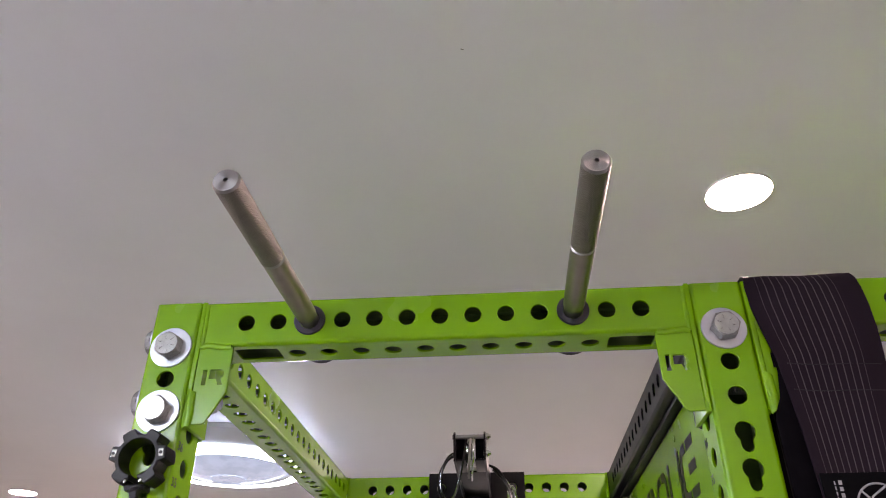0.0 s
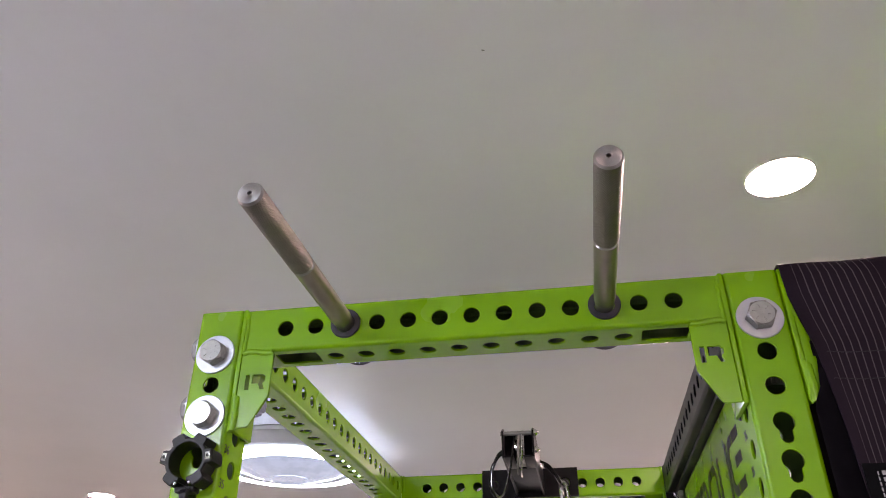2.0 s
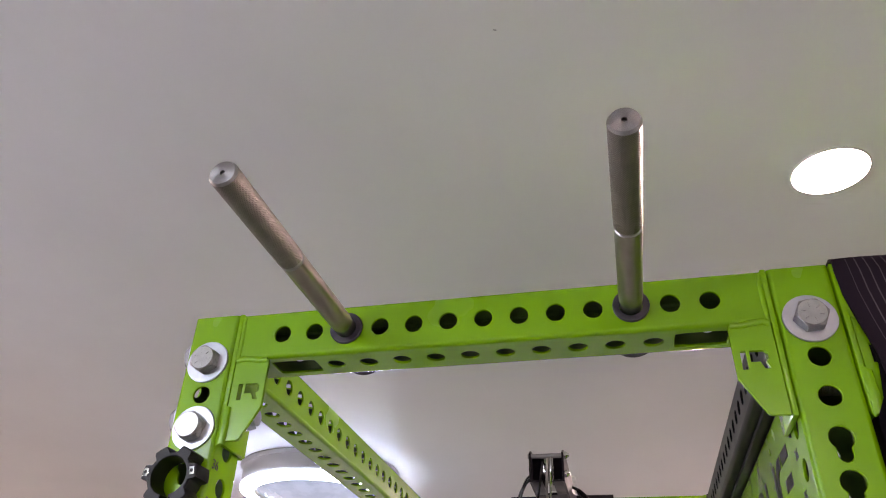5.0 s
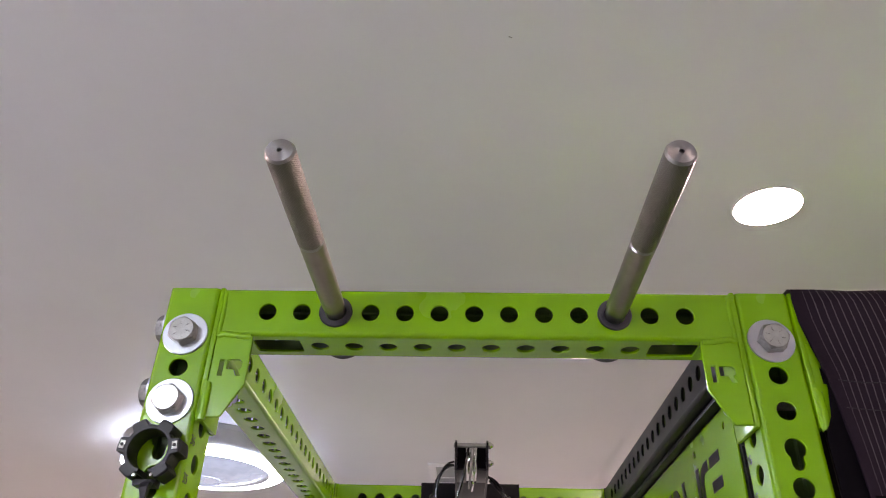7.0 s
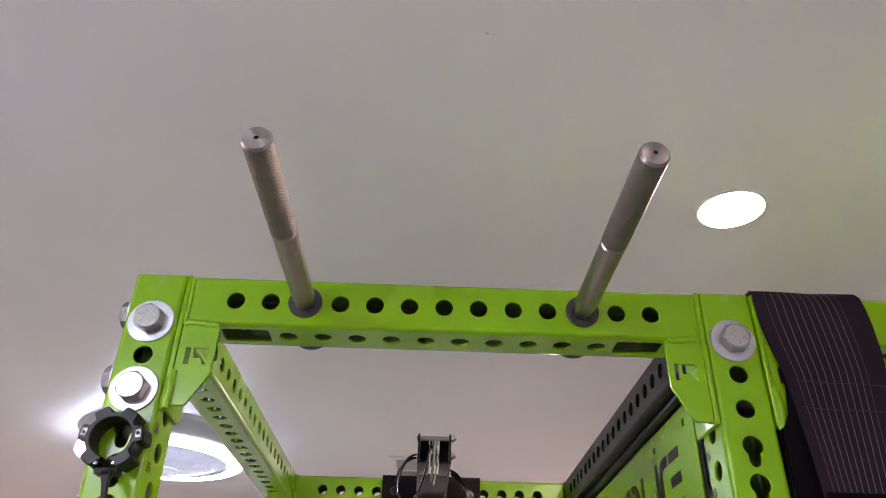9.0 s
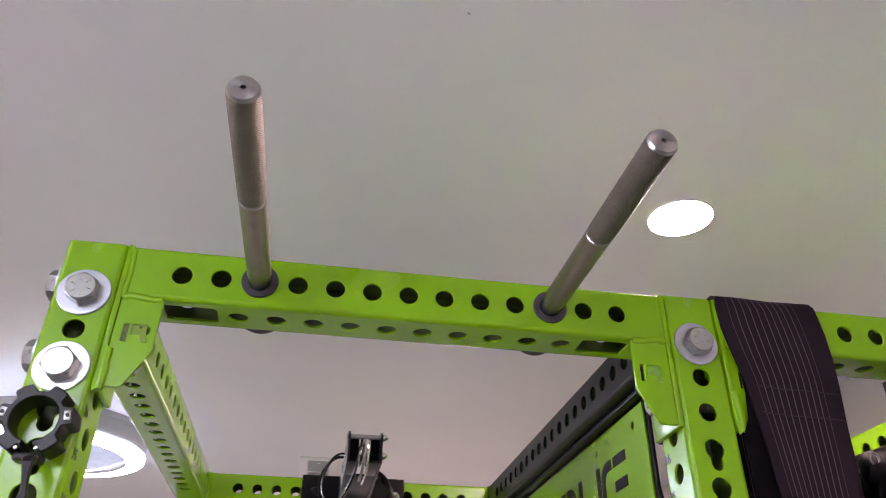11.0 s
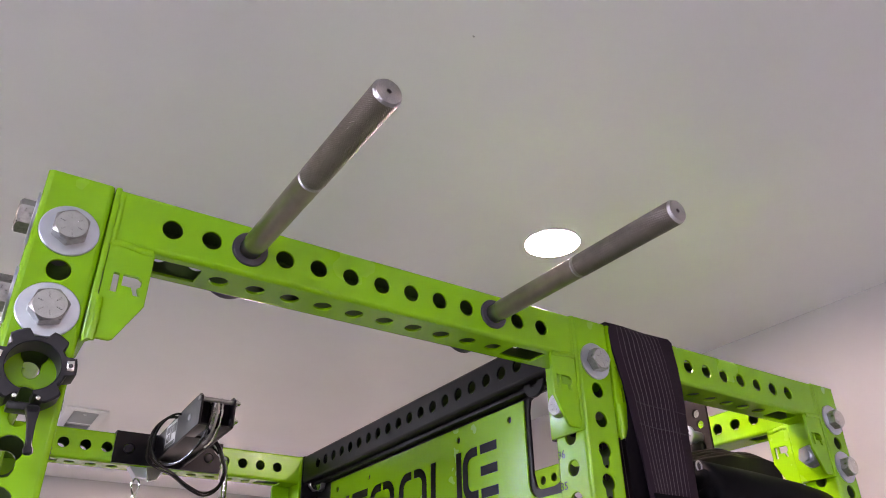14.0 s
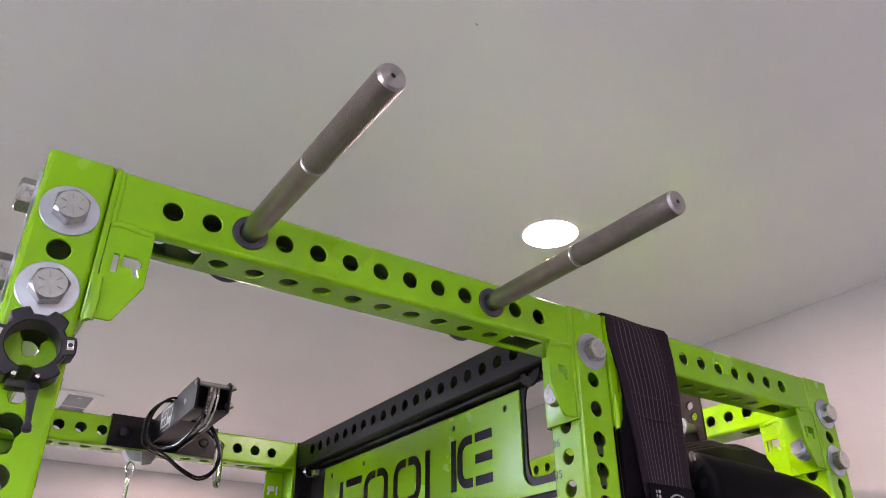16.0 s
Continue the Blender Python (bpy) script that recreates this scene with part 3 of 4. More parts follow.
def bolt(place_at, axis, through_len, turn=0.0, nut=True, washer=True):
    """A hex bolt with its washer; axis: where its head points; the nut sits through_len behind."""
    a = Vector(axis).normalized()
    m = Matrix.Translation(place_at) @ Vector((0, -1, 0)).rotation_difference(a).to_matrix().to_4x4()
    b = part("bolt", head_mesh(0.0368, 0.0165, turn, True), ZINC, rack, "zinc-plated hex bolt", m @ Matrix.Translation((0, -0.0032, 0)), sharp=12, second=FLANK)
    if washer:
        part("washer", lathe(bmesh.new(), [(0, 0.0325), (-0.0026, 0.0325), (-0.0032, 0.0315), (-0.0032, 0.014)], 48), WASHER, b, "bright zinc washer", Matrix.Translation((0, 0.0032, 0)), sharp=14)
    if nut:
        thread = [(0.0, 0.0116), (through_len * 0.45, 0.0116)]
        turns = int(through_len * 0.55 / 0.0024)
        for i in range(turns):
            y = through_len * 0.45 + 0.0012 + i * 0.0024
            thread += [(y, 0.0104), (y + 0.0012, 0.0118)]
        part("shank", lathe(bmesh.new(), thread, 20), STEEL, b, "", Matrix.Translation((0, 0.0032, 0)))
        bm = bmesh.new()
        slab(bm, hexagon(0.0355, turn + 0.4), through_len + 0.003, through_len + 0.022, 0.001)
        lathe(bm, [(through_len + 0.0, 0.0235), (through_len + 0.0032, 0.0235)], 36)
        lathe(bm, [(through_len + 0.02, 0.0125), (through_len + 0.030, 0.0125)], 24)
        part("nut", bm, WASHER, b, "", Matrix.Translation((0, 0.0032, 0)), sharp=18)
    return b


up = upright(0, 0)
up_me = up.data
upright(XR, 0, up_me, -1)
upright(XF, 0, up_me, 0)
upright(0, BAY, up_me, 0)
upright(XR, BAY, up_me, 0)
upright(XF, BAY, up_me, 0)

FRONT = [S + i * P for i in range(13)]
BOTTOM = [3 * P + i * P for i in range(10)]
WIDE = 0.762
SIDE = 1.168 - S
crossmember("crossmember", WIDE, pose(S, 0, T), GREEN, FRONT, BOTTOM)
crossmember("crossmember", WIDE, pose(S + WIDE, BAY + S, T, 0, 0, 180), GREEN, FRONT, BOTTOM)
RB = XF - XR - S
crossmember("crossmember", RB, pose(XR + S, 0, T), GREEN, [RB - 0.102 - 0.0522 * i for i in range(9)][::-1], [RB - 0.165 - P * i for i in range(7)][::-1], top=[RB - 0.102 - 0.0522 * i for i in range(9)][::-1])
# beams that run to the rear; each shows its front wall to the side named by its turn
LONG = [S + i * P for i in range(20)]
LONGB = [0.102 + i * P for i in range(18)]
face_right = Matrix(((0, -1, 0, 0), (1, 0, 0, 0), (0, 0, 1, 0), (0, 0, 0, 1)))  # x to the rear, front wall to the right (+x)
face_left = Matrix(((0, 1, 0, 0), (-1, 0, 0, 0), (0, 0, 1, 0), (0, 0, 0, 1)))   # x to the front, front wall to the left (-x)
crossmember("crossmember", SIDE, Matrix.Translation((S, S, T)) @ face_right, GREEN, LONG, LONGB, (0, 0), slots=False, top=LONGB)
crossmember("crossmember", SIDE, Matrix.Translation((XF, BAY, T)) @ face_left, GREEN, [BAY - 0.1635 - 0.0512 * i for i in range(18)][::-1], BOTTOM, (0, 1), slots=True, top=BOTTOM)
black_beam = crossmember("sign_crossmember", SIDE, Matrix.Translation((XR, BAY, T)) @ face_left, BLACK, [BAY - 0.1655 - 0.0498 * i for i in range(19)][::-1], [], (0, 0), slots=False)

for px, pz, tr in ((0.0381, T - S, 0.5), (0.0381, T - S - 2 * P, 0.25), (XR + 0.0381, T - S, 0.1), (XF + 0.0381, T - S, 0.5), (XF + 0.0381, T - S - 2 * P, 0.3)):
    bolt((px, 0, pz), (0, -1, 0), S + 0.008, tr)
for px, py, ax, pz in ((0, 0.0381, -1, T - S - CELL + P), (0, 0.0381, -1, T - S - CELL - P)):
    bolt((px, py, pz), (ax, 0, 0), S + 0.008, 0.2)
bolt((XF + S, 0.0381, T - S - CELL - P), (1, 0, 0), S + 0.008, 0.4)
bolt((XR - 0.008, 0.0381, T - S - CELL + P), (-1, 0, 0), S + 0.016, 0.3, washer=False)
bolt((XR - 0.008, 0.0381, T - S - CELL - P), (-1, 0, 0), S + 0.016, 0.1, washer=False)
bolt((XR + 0.0381, BAY, T - S), (0, -1, 0), S, 0.3)


def sign():
    """The name plate under the black beam: a black backing with end slots and a green front plate."""
    xs = XR + 0.0363
    back = bmesh.new()
    z0, z1 = 1.985, T - S - 0.001
    zc, hz = 2.1115, 0.0865
    panel(back, (xs + 0.004, 0.104, 0), (0, 1, 0), (0, 0, 1), (-1, 0, 0), 1.036, z0, z1, 0.005, [(0.0455, 0.042, slot(0.039, hz, 0.022), zc)], 32)
    b = part("sign_backing", back, BLACK, rack, "black steel backing plate with an end slot", turned=True)
    lip = bmesh.new()
    box(lip, xs - 0.016, xs + 0.003, 0.12, 1.12, T - S - 0.010, T - S - 0.001, 0.002)
    part("lip", lip, BLACK, b)
    # round lug with a hole at its front end, and the bolt at its rear end
    side = Matrix.Rotation(radians(-90), 4, "Z")
    bm = lathe(bmesh.new(), [(0.0, 0.011), (-0.006, 0.011), (-0.006, 0.028), (-0.005, 0.029), (0.0, 0.029), (0.0, 0.011)], 40, False)
    part("lug", bm, BLACK, b, "", Matrix.Translation((xs - 0.016, 0.139, T - S + 0.001)) @ side)
    part("bolt", head_mesh(0.030, 0.014, 0.3, False), ZINC, b, "bright hex bolt", Matrix.Translation((xs + 0.001, 1.100, 2.196)) @ side, second=FLANK)
    face = bmesh.new()
    holes = [(y - 0.198, 0.02, round_hole(0.0062), 2.168) for y in (0.2435, 0.4195, 0.821, 1.001)]
    panel(face, (xs, 0.198, 0), (0, 1, 0), (0, 0, 1), (-1, 0, 0), 0.846, 1.995, 2.194, 0.003, holes, 20)
    f = part("sign_plate", face, GREEN, rack, "green sign plate with dark cut-out shapes", turned=True)
    foot = slab(bmesh.new(), [(0.108, 1.995), (0.198, 1.995), (0.198, 2.038), (0.194, 2.025), (0.186, 2.016), (0.175, 2.011), (0.163, 2.0095), (0.108, 2.0095)], xs, xs + 0.003)
    foot.transform(Matrix(((0, 1, 0, 0), (1, 0, 0, 0), (0, 0, 1, 0), (0, 0, 0, 1))))
    part("foot", foot, GREEN, f)
    # five plain cut-out shapes, each a broken rounded frame
    zc, hh, hw, st, c = 2.089, 0.052, 0.0595, 0.0185, 0.036

    def arc(cx, cz, r, a0, a1, n=7):
        return [(cx + r * math.cos(radians(a0 + (a1 - a0) * k / n)), cz + r * math.sin(radians(a0 + (a1 - a0) * k / n))) for k in range(n + 1)]

    def bracket_left(top, low, reach=0.0):
        """The left half of a frame; top, low: whether that corner is rounded."""
        out = arc(-hw + c, hh - c, c, 90, 180) if top else [(-hw, hh)]
        out += arc(-hw + c, -hh + c, c, 180, 270) if low else [(-hw, -hh)]
        out = ([(reach, hh)] if top else []) + out + ([(reach, -hh), (reach, -hh + st)] if low else [(-hw + st, -hh)])
        out += arc(-hw + c, -hh + c, c - st, 270, 180) if low else []
        out += (arc(-hw + c, hh - c, c - st, 180, 90) + [(reach, hh - st)]) if top else [(-hw + st, hh)]
        return out

    def mirrored(pts):
        return [(-a, b) for a, b in pts][::-1]

    def bar(a, b, z0, z1):
        return [(a, z0), (b, z0), (b, z1), (a, z1)]
    half = bracket_left(True, True, -0.006)
    shapes = ((bar(-hw, -hw + st, -hh, hh), bar(-0.022, hw, hh - st, hh), bar(-0.022, hw, -0.020, -0.002)),
              (half, mirrored(half)),
              (half, mirrored(half)),
              (bar(-hw, -hw + st, -hh, hh), bar(hw - st, hw, -hh, hh)),
              (half, bar(0.004, hw, hh - st, hh), bar(0.004, hw, -st / 2, st / 2), bar(0.004, hw, -hh, -hh + st)))
    for pieces, y in zip(shapes, (0.8865, 0.7515, 0.607, 0.4695, 0.347)):
        for pts in pieces:
            bm = bmesh.new()
            slab(bm, pts, -0.0008, 0)
            part("cut_out_shape", bm, BLACK, f, "dark cut-out shape", Matrix.Translation((xs, y, zc)) @ face_left)


sign()


# ---- grip pegs in the front beam ----
def peg(first=None, x=0.0):
    m = pose(x, 0, T - 0.0381, 1.1)
    if first is not None:
        return copy_thing(first, m)
    p = thing("grip_peg", "knurled stainless steel grip peg in the green beam", "grip peg", m, group="grip pegs")
    R = 0.0164
    part("grip", lathe(bmesh.new(), [(-0.2072, R), (-0.378, R)], 56), KNURL, p, "knurled steel grip")
    part("shank", lathe(bmesh.new(), [(-0.0225, 0.0128), (-0.0240, R - 0.0006), (-0.2003, R - 0.0003)], 56), STEEL, p)
    part("neck", lathe(bmesh.new(), [(0.0, 0.0142), (-0.0228, 0.0142)], 48), TURNED, p, "narrow turned neck")
    part("groove", lathe(bmesh.new(), [(-0.2003, R - 0.0003), (-0.2018, R - 0.0017), (-0.2058, R - 0.0017), (-0.2072, R)], 56, False), TURNED, p, "turned groove")
    part("end_face", lathe(bmesh.new(), [(-0.378, R), (-0.3815, R - 0.0022), (-0.3817, R - 0.004), (-0.3817, 0.0028), (-0.374, 0.0026)], 56), TURNED, p, "turned steel end with a centre hole")
    # black disc at the centre hole's bottom, its shade put in as colour
    part("hole_shade", lathe(bmesh.new(), [(-0.3745, 0.0026), (-0.3735, 0.0026)], 16), INK, p, "dark disc painting in the centre hole's shade")
    part("collar", lathe(bmesh.new(), [(0.0, 0.0245), (-0.003, 0.0245), (-0.0042, 0.0232), (-0.0042, 0.0155), (0.0, 0.0155)], 48), COLLAR, p, "black collar")
    part("rear_knob", lathe(bmesh.new(), [(S, 0.036), (S + 0.016, 0.036), (S + 0.018, 0.034), (S + 0.018, 0.008)], 40), RUBBER, p, "black rear knob")
    part("core", lathe(bmesh.new(), [(0.0, 0.0125), (S + 0.002, 0.0125)], 32), STEEL, p)
    return p


first_peg = peg(None, S + S + 2 * P)
peg(first_peg, S + S + 10 * P)


# ---- barbell collar on the left upright ----
def clamp():
    c = thing("barbell_collar", "black plastic barbell clamp collar on the green upright", "barbell collar", pose(0.0375, 0, 2.033))
    bm = bmesh.new()
    n = 120
    d0, d1 = -0.034, -0.001
    ri = 0.0258
    lugs = [radians(a) for a in (8, 60, 120, 172, 232, 308)]

    def outer(a):
        best = 0.0322
        for g in lugs:
            d = abs((a - g + math.pi) % (2 * math.pi) - math.pi)
            w = 0.215
            k = max(0.0, min(1.0, (w + 0.13 - d) / 0.13))
            best = max(best, 0.0322 + 0.0092 * k * k * (3 - 2 * k))
        return best
    gap = radians(13)
    start = radians(270) + gap
    span = 2 * math.pi - 2 * gap
    prof = []
    for i in range(n + 1):
        a = start + span * i / n
        ro = outer(a)
        pts = [(ri, d1), (ri, d0 + 0.001), (ri + 0.001, d0), (ro - 0.002, d0), (ro, d0 + 0.002), (ro, d1)]
        prof.append([bm.verts.new((r * math.cos(a), y, r * math.sin(a))) for r, y in pts])
    for a, b in zip(prof, prof[1:]):
        for k in range(6):
            bm.faces.new((a[k], a[(k + 1) % 6], b[(k + 1) % 6], b[k]))
    bm.faces.new(prof[0])
    bm.faces.new(prof[-1])
    part("ring", bm, PLASTIC, c)
    for a in (8, 172):
        m = Matrix.Rotation(-radians(a), 4, "Y") @ Matrix.Translation((0.0345, -0.0342, 0))
        b = box(bmesh.new(), -0.0036, 0.0036, -0.0012, 0.0004, -0.0056, 0.0056, 0.0008)
        plate = part("side_plate", b, ZINC, c, "small bright steel plate", m)
        part("screw", lathe(bmesh.new(), [(-0.0022, 0.0012), (-0.0022, 0.0022), (-0.001, 0.0024)], 16), INK, plate, "dark screw")
    for a in (254, 290):
        m = Matrix.Rotation(-radians(a), 4, "Y") @ Matrix.Translation((0.0350, -0.034, 0))
        part("rivet", lathe(bmesh.new(), [(-0.0012, 0.0012), (-0.0008, 0.0022), (0.001, 0.0024)], 16), ZINC, c, "bright rivet", m)
    # lever and its hinge block below the ring
    hinge = box(bmesh.new(), -0.014, 0.016, -0.026, -0.006, -0.045, -0.036, 0.003)
    part("hinge_block", hinge, PLASTIC, c)
    bm = bmesh.new()
    rows = [(-0.041, -0.030, 0.0046, 0.008), (-0.045, -0.036, 0.0068, 0.010), (-0.051, -0.040, 0.0058, 0.009), (-0.060, -0.041, 0.0040, 0.006), (-0.074, -0.040, 0.0031, 0.005), (-0.082, -0.039, 0.0030, 0.005), (-0.086, -0.040, 0.0046, 0.005), (-0.090, -0.041, 0.0044, 0.005), (-0.092, -0.041, 0.0022, 0.003)]
    loops = []
    for z, y, w, t in rows:
        loops.append([bm.verts.new(v) for v in ((-w, y - t / 2 + 0.001, z), (-w + 0.001, y - t / 2, z), (w - 0.001, y - t / 2, z), (w, y - t / 2 + 0.001, z), (w, y + t / 2, z), (-w, y + t / 2, z))])
    for a, b in zip(loops, loops[1:]):
        for k in range(6):
            bm.faces.new((a[k], a[(k + 1) % 6], b[(k + 1) % 6], b[k]))
    bm.faces.new(loops[0])
    bm.faces.new(loops[-1])
    part("lever", bm, PLASTIC, c, "", pose(0.004, 0, 0, 0, -7, 0))


clamp()


# ---- strap over the right beam ----
def strap():
    s = thing("lifting_strap", "wide black elastic strap with pale stripes over the green beam", "strap", pose(0, 0, 0))
    # the way of its centre line: up the front, over the beam, down behind it; left and right edge at each row
    rows = [(1.62, -0.022, 0.962, 1.062), (1.80, -0.022, 0.955, 1.058), (1.93, -0.021, 0.950, 1.060), (1.99, -0.018, 0.947, 1.064), (2.05, -0.015, 0.945, 1.071),
            (2.10, -0.0125, 0.942, 1.077), (2.16, -0.0105, 0.937, 1.085), (2.20, -0.009, 0.928, 1.088), (2.24, -0.007, 0.921, 1.088), (2.27, -0.005, 0.919, 1.085),
            (T - 0.004, -0.0042, 0.918, 1.079), (T + 0.001, -0.0035, 0.918, 1.073), (T + 0.005, 0.004, 0.918, 1.060), (T + 0.0055, 0.038, 0.918, 1.052), (T + 0.005, 0.072, 0.918, 1.055), (T, 0.081, 0.917, 1.064),
            (2.25, 0.086, 0.916, 1.080), (2.15, 0.092, 0.918, 1.11), (2.0, 0.098, 0.918, 1.13), (1.62, 0.102, 0.918, 1.13)]
    bm = bmesh.new()
    uv = bm.loops.layers.uv.verify()
    n, th = 28, 0.0036
    grid = []
    for i, (z, y, a, b) in enumerate(rows):
        lo = rows[max(i - 1, 0)]
        hi = rows[min(i + 1, len(rows) - 1)]
        tz, ty = hi[0] - lo[0], hi[1] - lo[1]
        ln = math.hypot(tz, ty)
        ny, nz = -tz / ln, ty / ln
        line = []
        for k in range(n + 1):
            f = k / n
            x = a + (b - a) * f
            w = 0.0022 * math.sin(7.0 * f + 0.6 * i) * (0.4 if z > T - 0.006 else 1.0) - 0.004 * (abs(2 * f - 1) ** 6) * (0 if z > T - 0.006 else 1)
            line.append((Vector((x, y + ny * w, z + nz * w)), Vector((0, ny, nz))))
        grid.append(line)
    run, uvs = 0.0, []
    for i, r in enumerate(rows):
        if i:
            run += math.hypot(r[0] - rows[i - 1][0], r[1] - rows[i - 1][1])
        uvs.append(run)
    outer = [[bm.verts.new(p + q * th) for p, q in line] for line in grid]
    inner = [[bm.verts.new(p) for p, q in line] for line in grid]
    for sheet in (outer, inner):
        for i in range(len(rows) - 1):
            for k in range(n):
                f = bm.faces.new((sheet[i][k], sheet[i][k + 1], sheet[i + 1][k + 1], sheet[i + 1][k]))
                for lp, (kk, ii) in zip(f.loops, ((k, i), (k + 1, i), (k + 1, i + 1), (k, i + 1))):
                    lp[uv].uv = (kk / n, uvs[ii])
    for i in range(len(rows) - 1):
        for k in (0, n):
            bm.faces.new((outer[i][k], outer[i + 1][k], inner[i + 1][k], inner[i][k]))
    for i in (0, len(rows) - 1):
        for k in range(n):
            bm.faces.new((outer[i][k], outer[i][k + 1], inner[i][k + 1], inner[i][k]))
    part("webbing", bm, CLOTH, s, sharp=50)
    # a second, plain layer under the striped one
    bm = bmesh.new()
    low = [(1.62, -0.012, 0.916), (1.90, -0.012, 0.917), (2.03, -0.0105, 0.917), (2.07, -0.0095, 0.917), (2.082, -0.009, 0.921), (2.10, -0.0085, 0.930), (2.14, -0.0075, 0.936), (2.18, -0.006, 0.934), (2.23, -0.004, 0.925), (2.28, -0.0025, 0.9165)]
    sheet = []
    for z, y, a in low:
        b = 1.045
        sheet.append([bm.verts.new((a + (b - a) * k / 14, y + 0.001 * math.sin(k * 0.9 + z * 30) + (0.0025 if k == 0 else 0), z)) for k in range(15)])
    for a, b in zip(sheet, sheet[1:]):
        for k in range(14):
            bm.faces.new((a[k], a[k + 1], b[k + 1], b[k]))
    bmesh.ops.solidify(bm, geom=bm.faces[:], thickness=-0.0022)
    part("under_layer", bm, DULL, s, "plain black under layer")
    # sewn label with plain marks
    bm = box(bmesh.new(), 0.947, 1.056, -0.0292, -0.0256, 1.84, 1.992, 0.0008)
    lab = part("label", bm, VINYL, s, "black sewn label with pale print")
    bm = bmesh.new()
    for k in range(7):
        box(bm, 0.9670, 0.9712, -0.0297, -0.0291, 1.9770 - 0.0078 * k, 1.9822 - 0.0078 * k)
    for k in range(9):
        box(bm, 0.9615, 0.9630, -0.0297, -0.0291, 1.9770 - 0.0065 * k, 1.9815 - 0.0065 * k)
    part("print", bm, PALE, lab, "pale printed bars")
    bm = bmesh.new()
    circle = [(1.012 + 0.028 * math.cos(a), -0.0294, 1.950 + 0.028 * math.sin(a)) for a in [i * 2 * math.pi / 40 for i in range(40)]]
    sweep(bm, circle, 0.0013, 6, True)
    sweep(bm, [(0.991, -0.0294, 1.970), (1.030, -0.0294, 1.926)], 0.0013, 6)
    sweep(bm, [(0.996, -0.0294, 1.930), (1.004, -0.0294, 1.962), (1.022, -0.0294, 1.974)], 0.0013, 6)
    part("print", bm, PALE, lab, "pale printed ring")
    # two sewn cross seams
    for z, dy in ((2.147, -0.0150), (2.108, -0.0172)):
        bm = bmesh.new()
        sweep(bm, spline([(0.948, dy, z), (0.98, dy - 0.0022, z - 0.004), (1.03, dy - 0.0012, z - 0.004), (1.074, dy + 0.0005, z - 0.005)], 16), 0.0007, 6)
        part("seam", bm, RUBBER, s)


strap()


# ---- pulley bracket on the rear beam ----
def pulley():
    p = thing("pulley_bracket", "black steel pulley bracket with cable on the green beam", "pulley", pose(0, 0, 0))
    yf = BAY
    base = bmesh.new()
    panel(base, (0.320, yf - 0.0065, 0), (1, 0, 0), (0, 0, 1), (0, -1, 0), 0.278, T - S + 0.001, T + 0.001, 0.006, [(0.036, 0.025, HOLE), (0.242, 0.025, HOLE)])
    box(base, 0.320, 0.598, yf - 0.006, yf + S, T + 0.001, T + 0.006, 0.001)
    part("base_plate", base, BLACK, p)
    for x in (0.356, 0.562):
        part("pin", lathe(bmesh.new(), [(yf - 0.012, 0.006), (yf - 0.010, 0.0105), (yf + 0.004, 0.0115)], 24), RUBBER, p, "", pose(x, 0, T - 0.037))
    # arm: a channel open to the top
    tip, root = Vector((0.460, 0.772, 2.301)), Vector((0.460, yf - 0.006, 2.300))
    run = (root - tip).length
    m = Matrix.Translation(tip)
    arm = bmesh.new()
    w, h, t = 0.0400, 0.074, 0.005
    for sx in (-1, 1):
        x0, x1 = sorted((sx * w, sx * (w - t)))
        bm2 = slab(bmesh.new(), [(0.004, -h), (run, -h - 0.01), (run, -0.016), (0.10, 0.0), (0.014, 0.0), (0.0, -0.009), (0.0, -h + 0.004)], x0, x1, 0.0013)
        bm2.transform(Matrix(((0, 1, 0, 0), (1, 0, 0, 0), (0, 0, 1, 0), (0, 0, 0, 1))))
        me = bpy.data.meshes.new("cheek")
        bm2.to_mesh(me)
        bm2.free()
        arm.from_mesh(me)
        bpy.data.meshes.remove(me)
    box(arm, -w + t, -0.012, 0.004, 0.12, -h, -h + t, 0.001)
    box(arm, 0.012, w - t, 0.004, 0.12, -h, -h + t, 0.001)
    box(arm, -w + t, w - t, 0.12, run, -h, -h + t, 0.001)
    a = part("arm", arm, BLACK, p, "black steel channel arm", m)
    for y, z, x0 in ((0.012, -0.013, -w - 0.003), (0.016, -0.054, w - 0.006)):
        rod = part("cross_pin", lathe(bmesh.new(), [(x0, 0.0055), (w + 0.003, 0.0055)], 20), GUN, a, "grey steel cross pin", Matrix.Translation((0, y, z)) @ Matrix.Rotation(radians(-90), 4, "Z"))
        part("cap_nut", lathe(bmesh.new(), [(w, 0.0085), (w + 0.005, 0.0085), (w + 0.008, 0.0055), (w + 0.012, 0.004), (w + 0.013, 0.001)], 12), ZINC, rod, "bright cap nut")
    cheek_side = Matrix.Translation((-w, 0.081, -0.040)) @ Matrix.Rotation(radians(-90), 4, "Z")
    part("axle_end", lathe(bmesh.new(), [(0.001, 0.0085), (-0.0012, 0.0085), (-0.0022, 0.0070), (-0.0024, 0.0045), (-0.0008, 0.0040), (-0.0008, 0.0005)], 24), GUN, a, "grey axle end", cheek_side)
    # black blocks fill the open channel, to put its inner shade into colour
    for sx in (-1, 1):
        x0, x1 = sorted((sx * 0.013, sx * (w - t - 0.0005)))
        part("shade_block", box(bmesh.new(), x0, x1, 0.024, 0.11, -h + 0.006, -0.006, 0.002), DULL, a, "black block painting in the channel's dark inside")
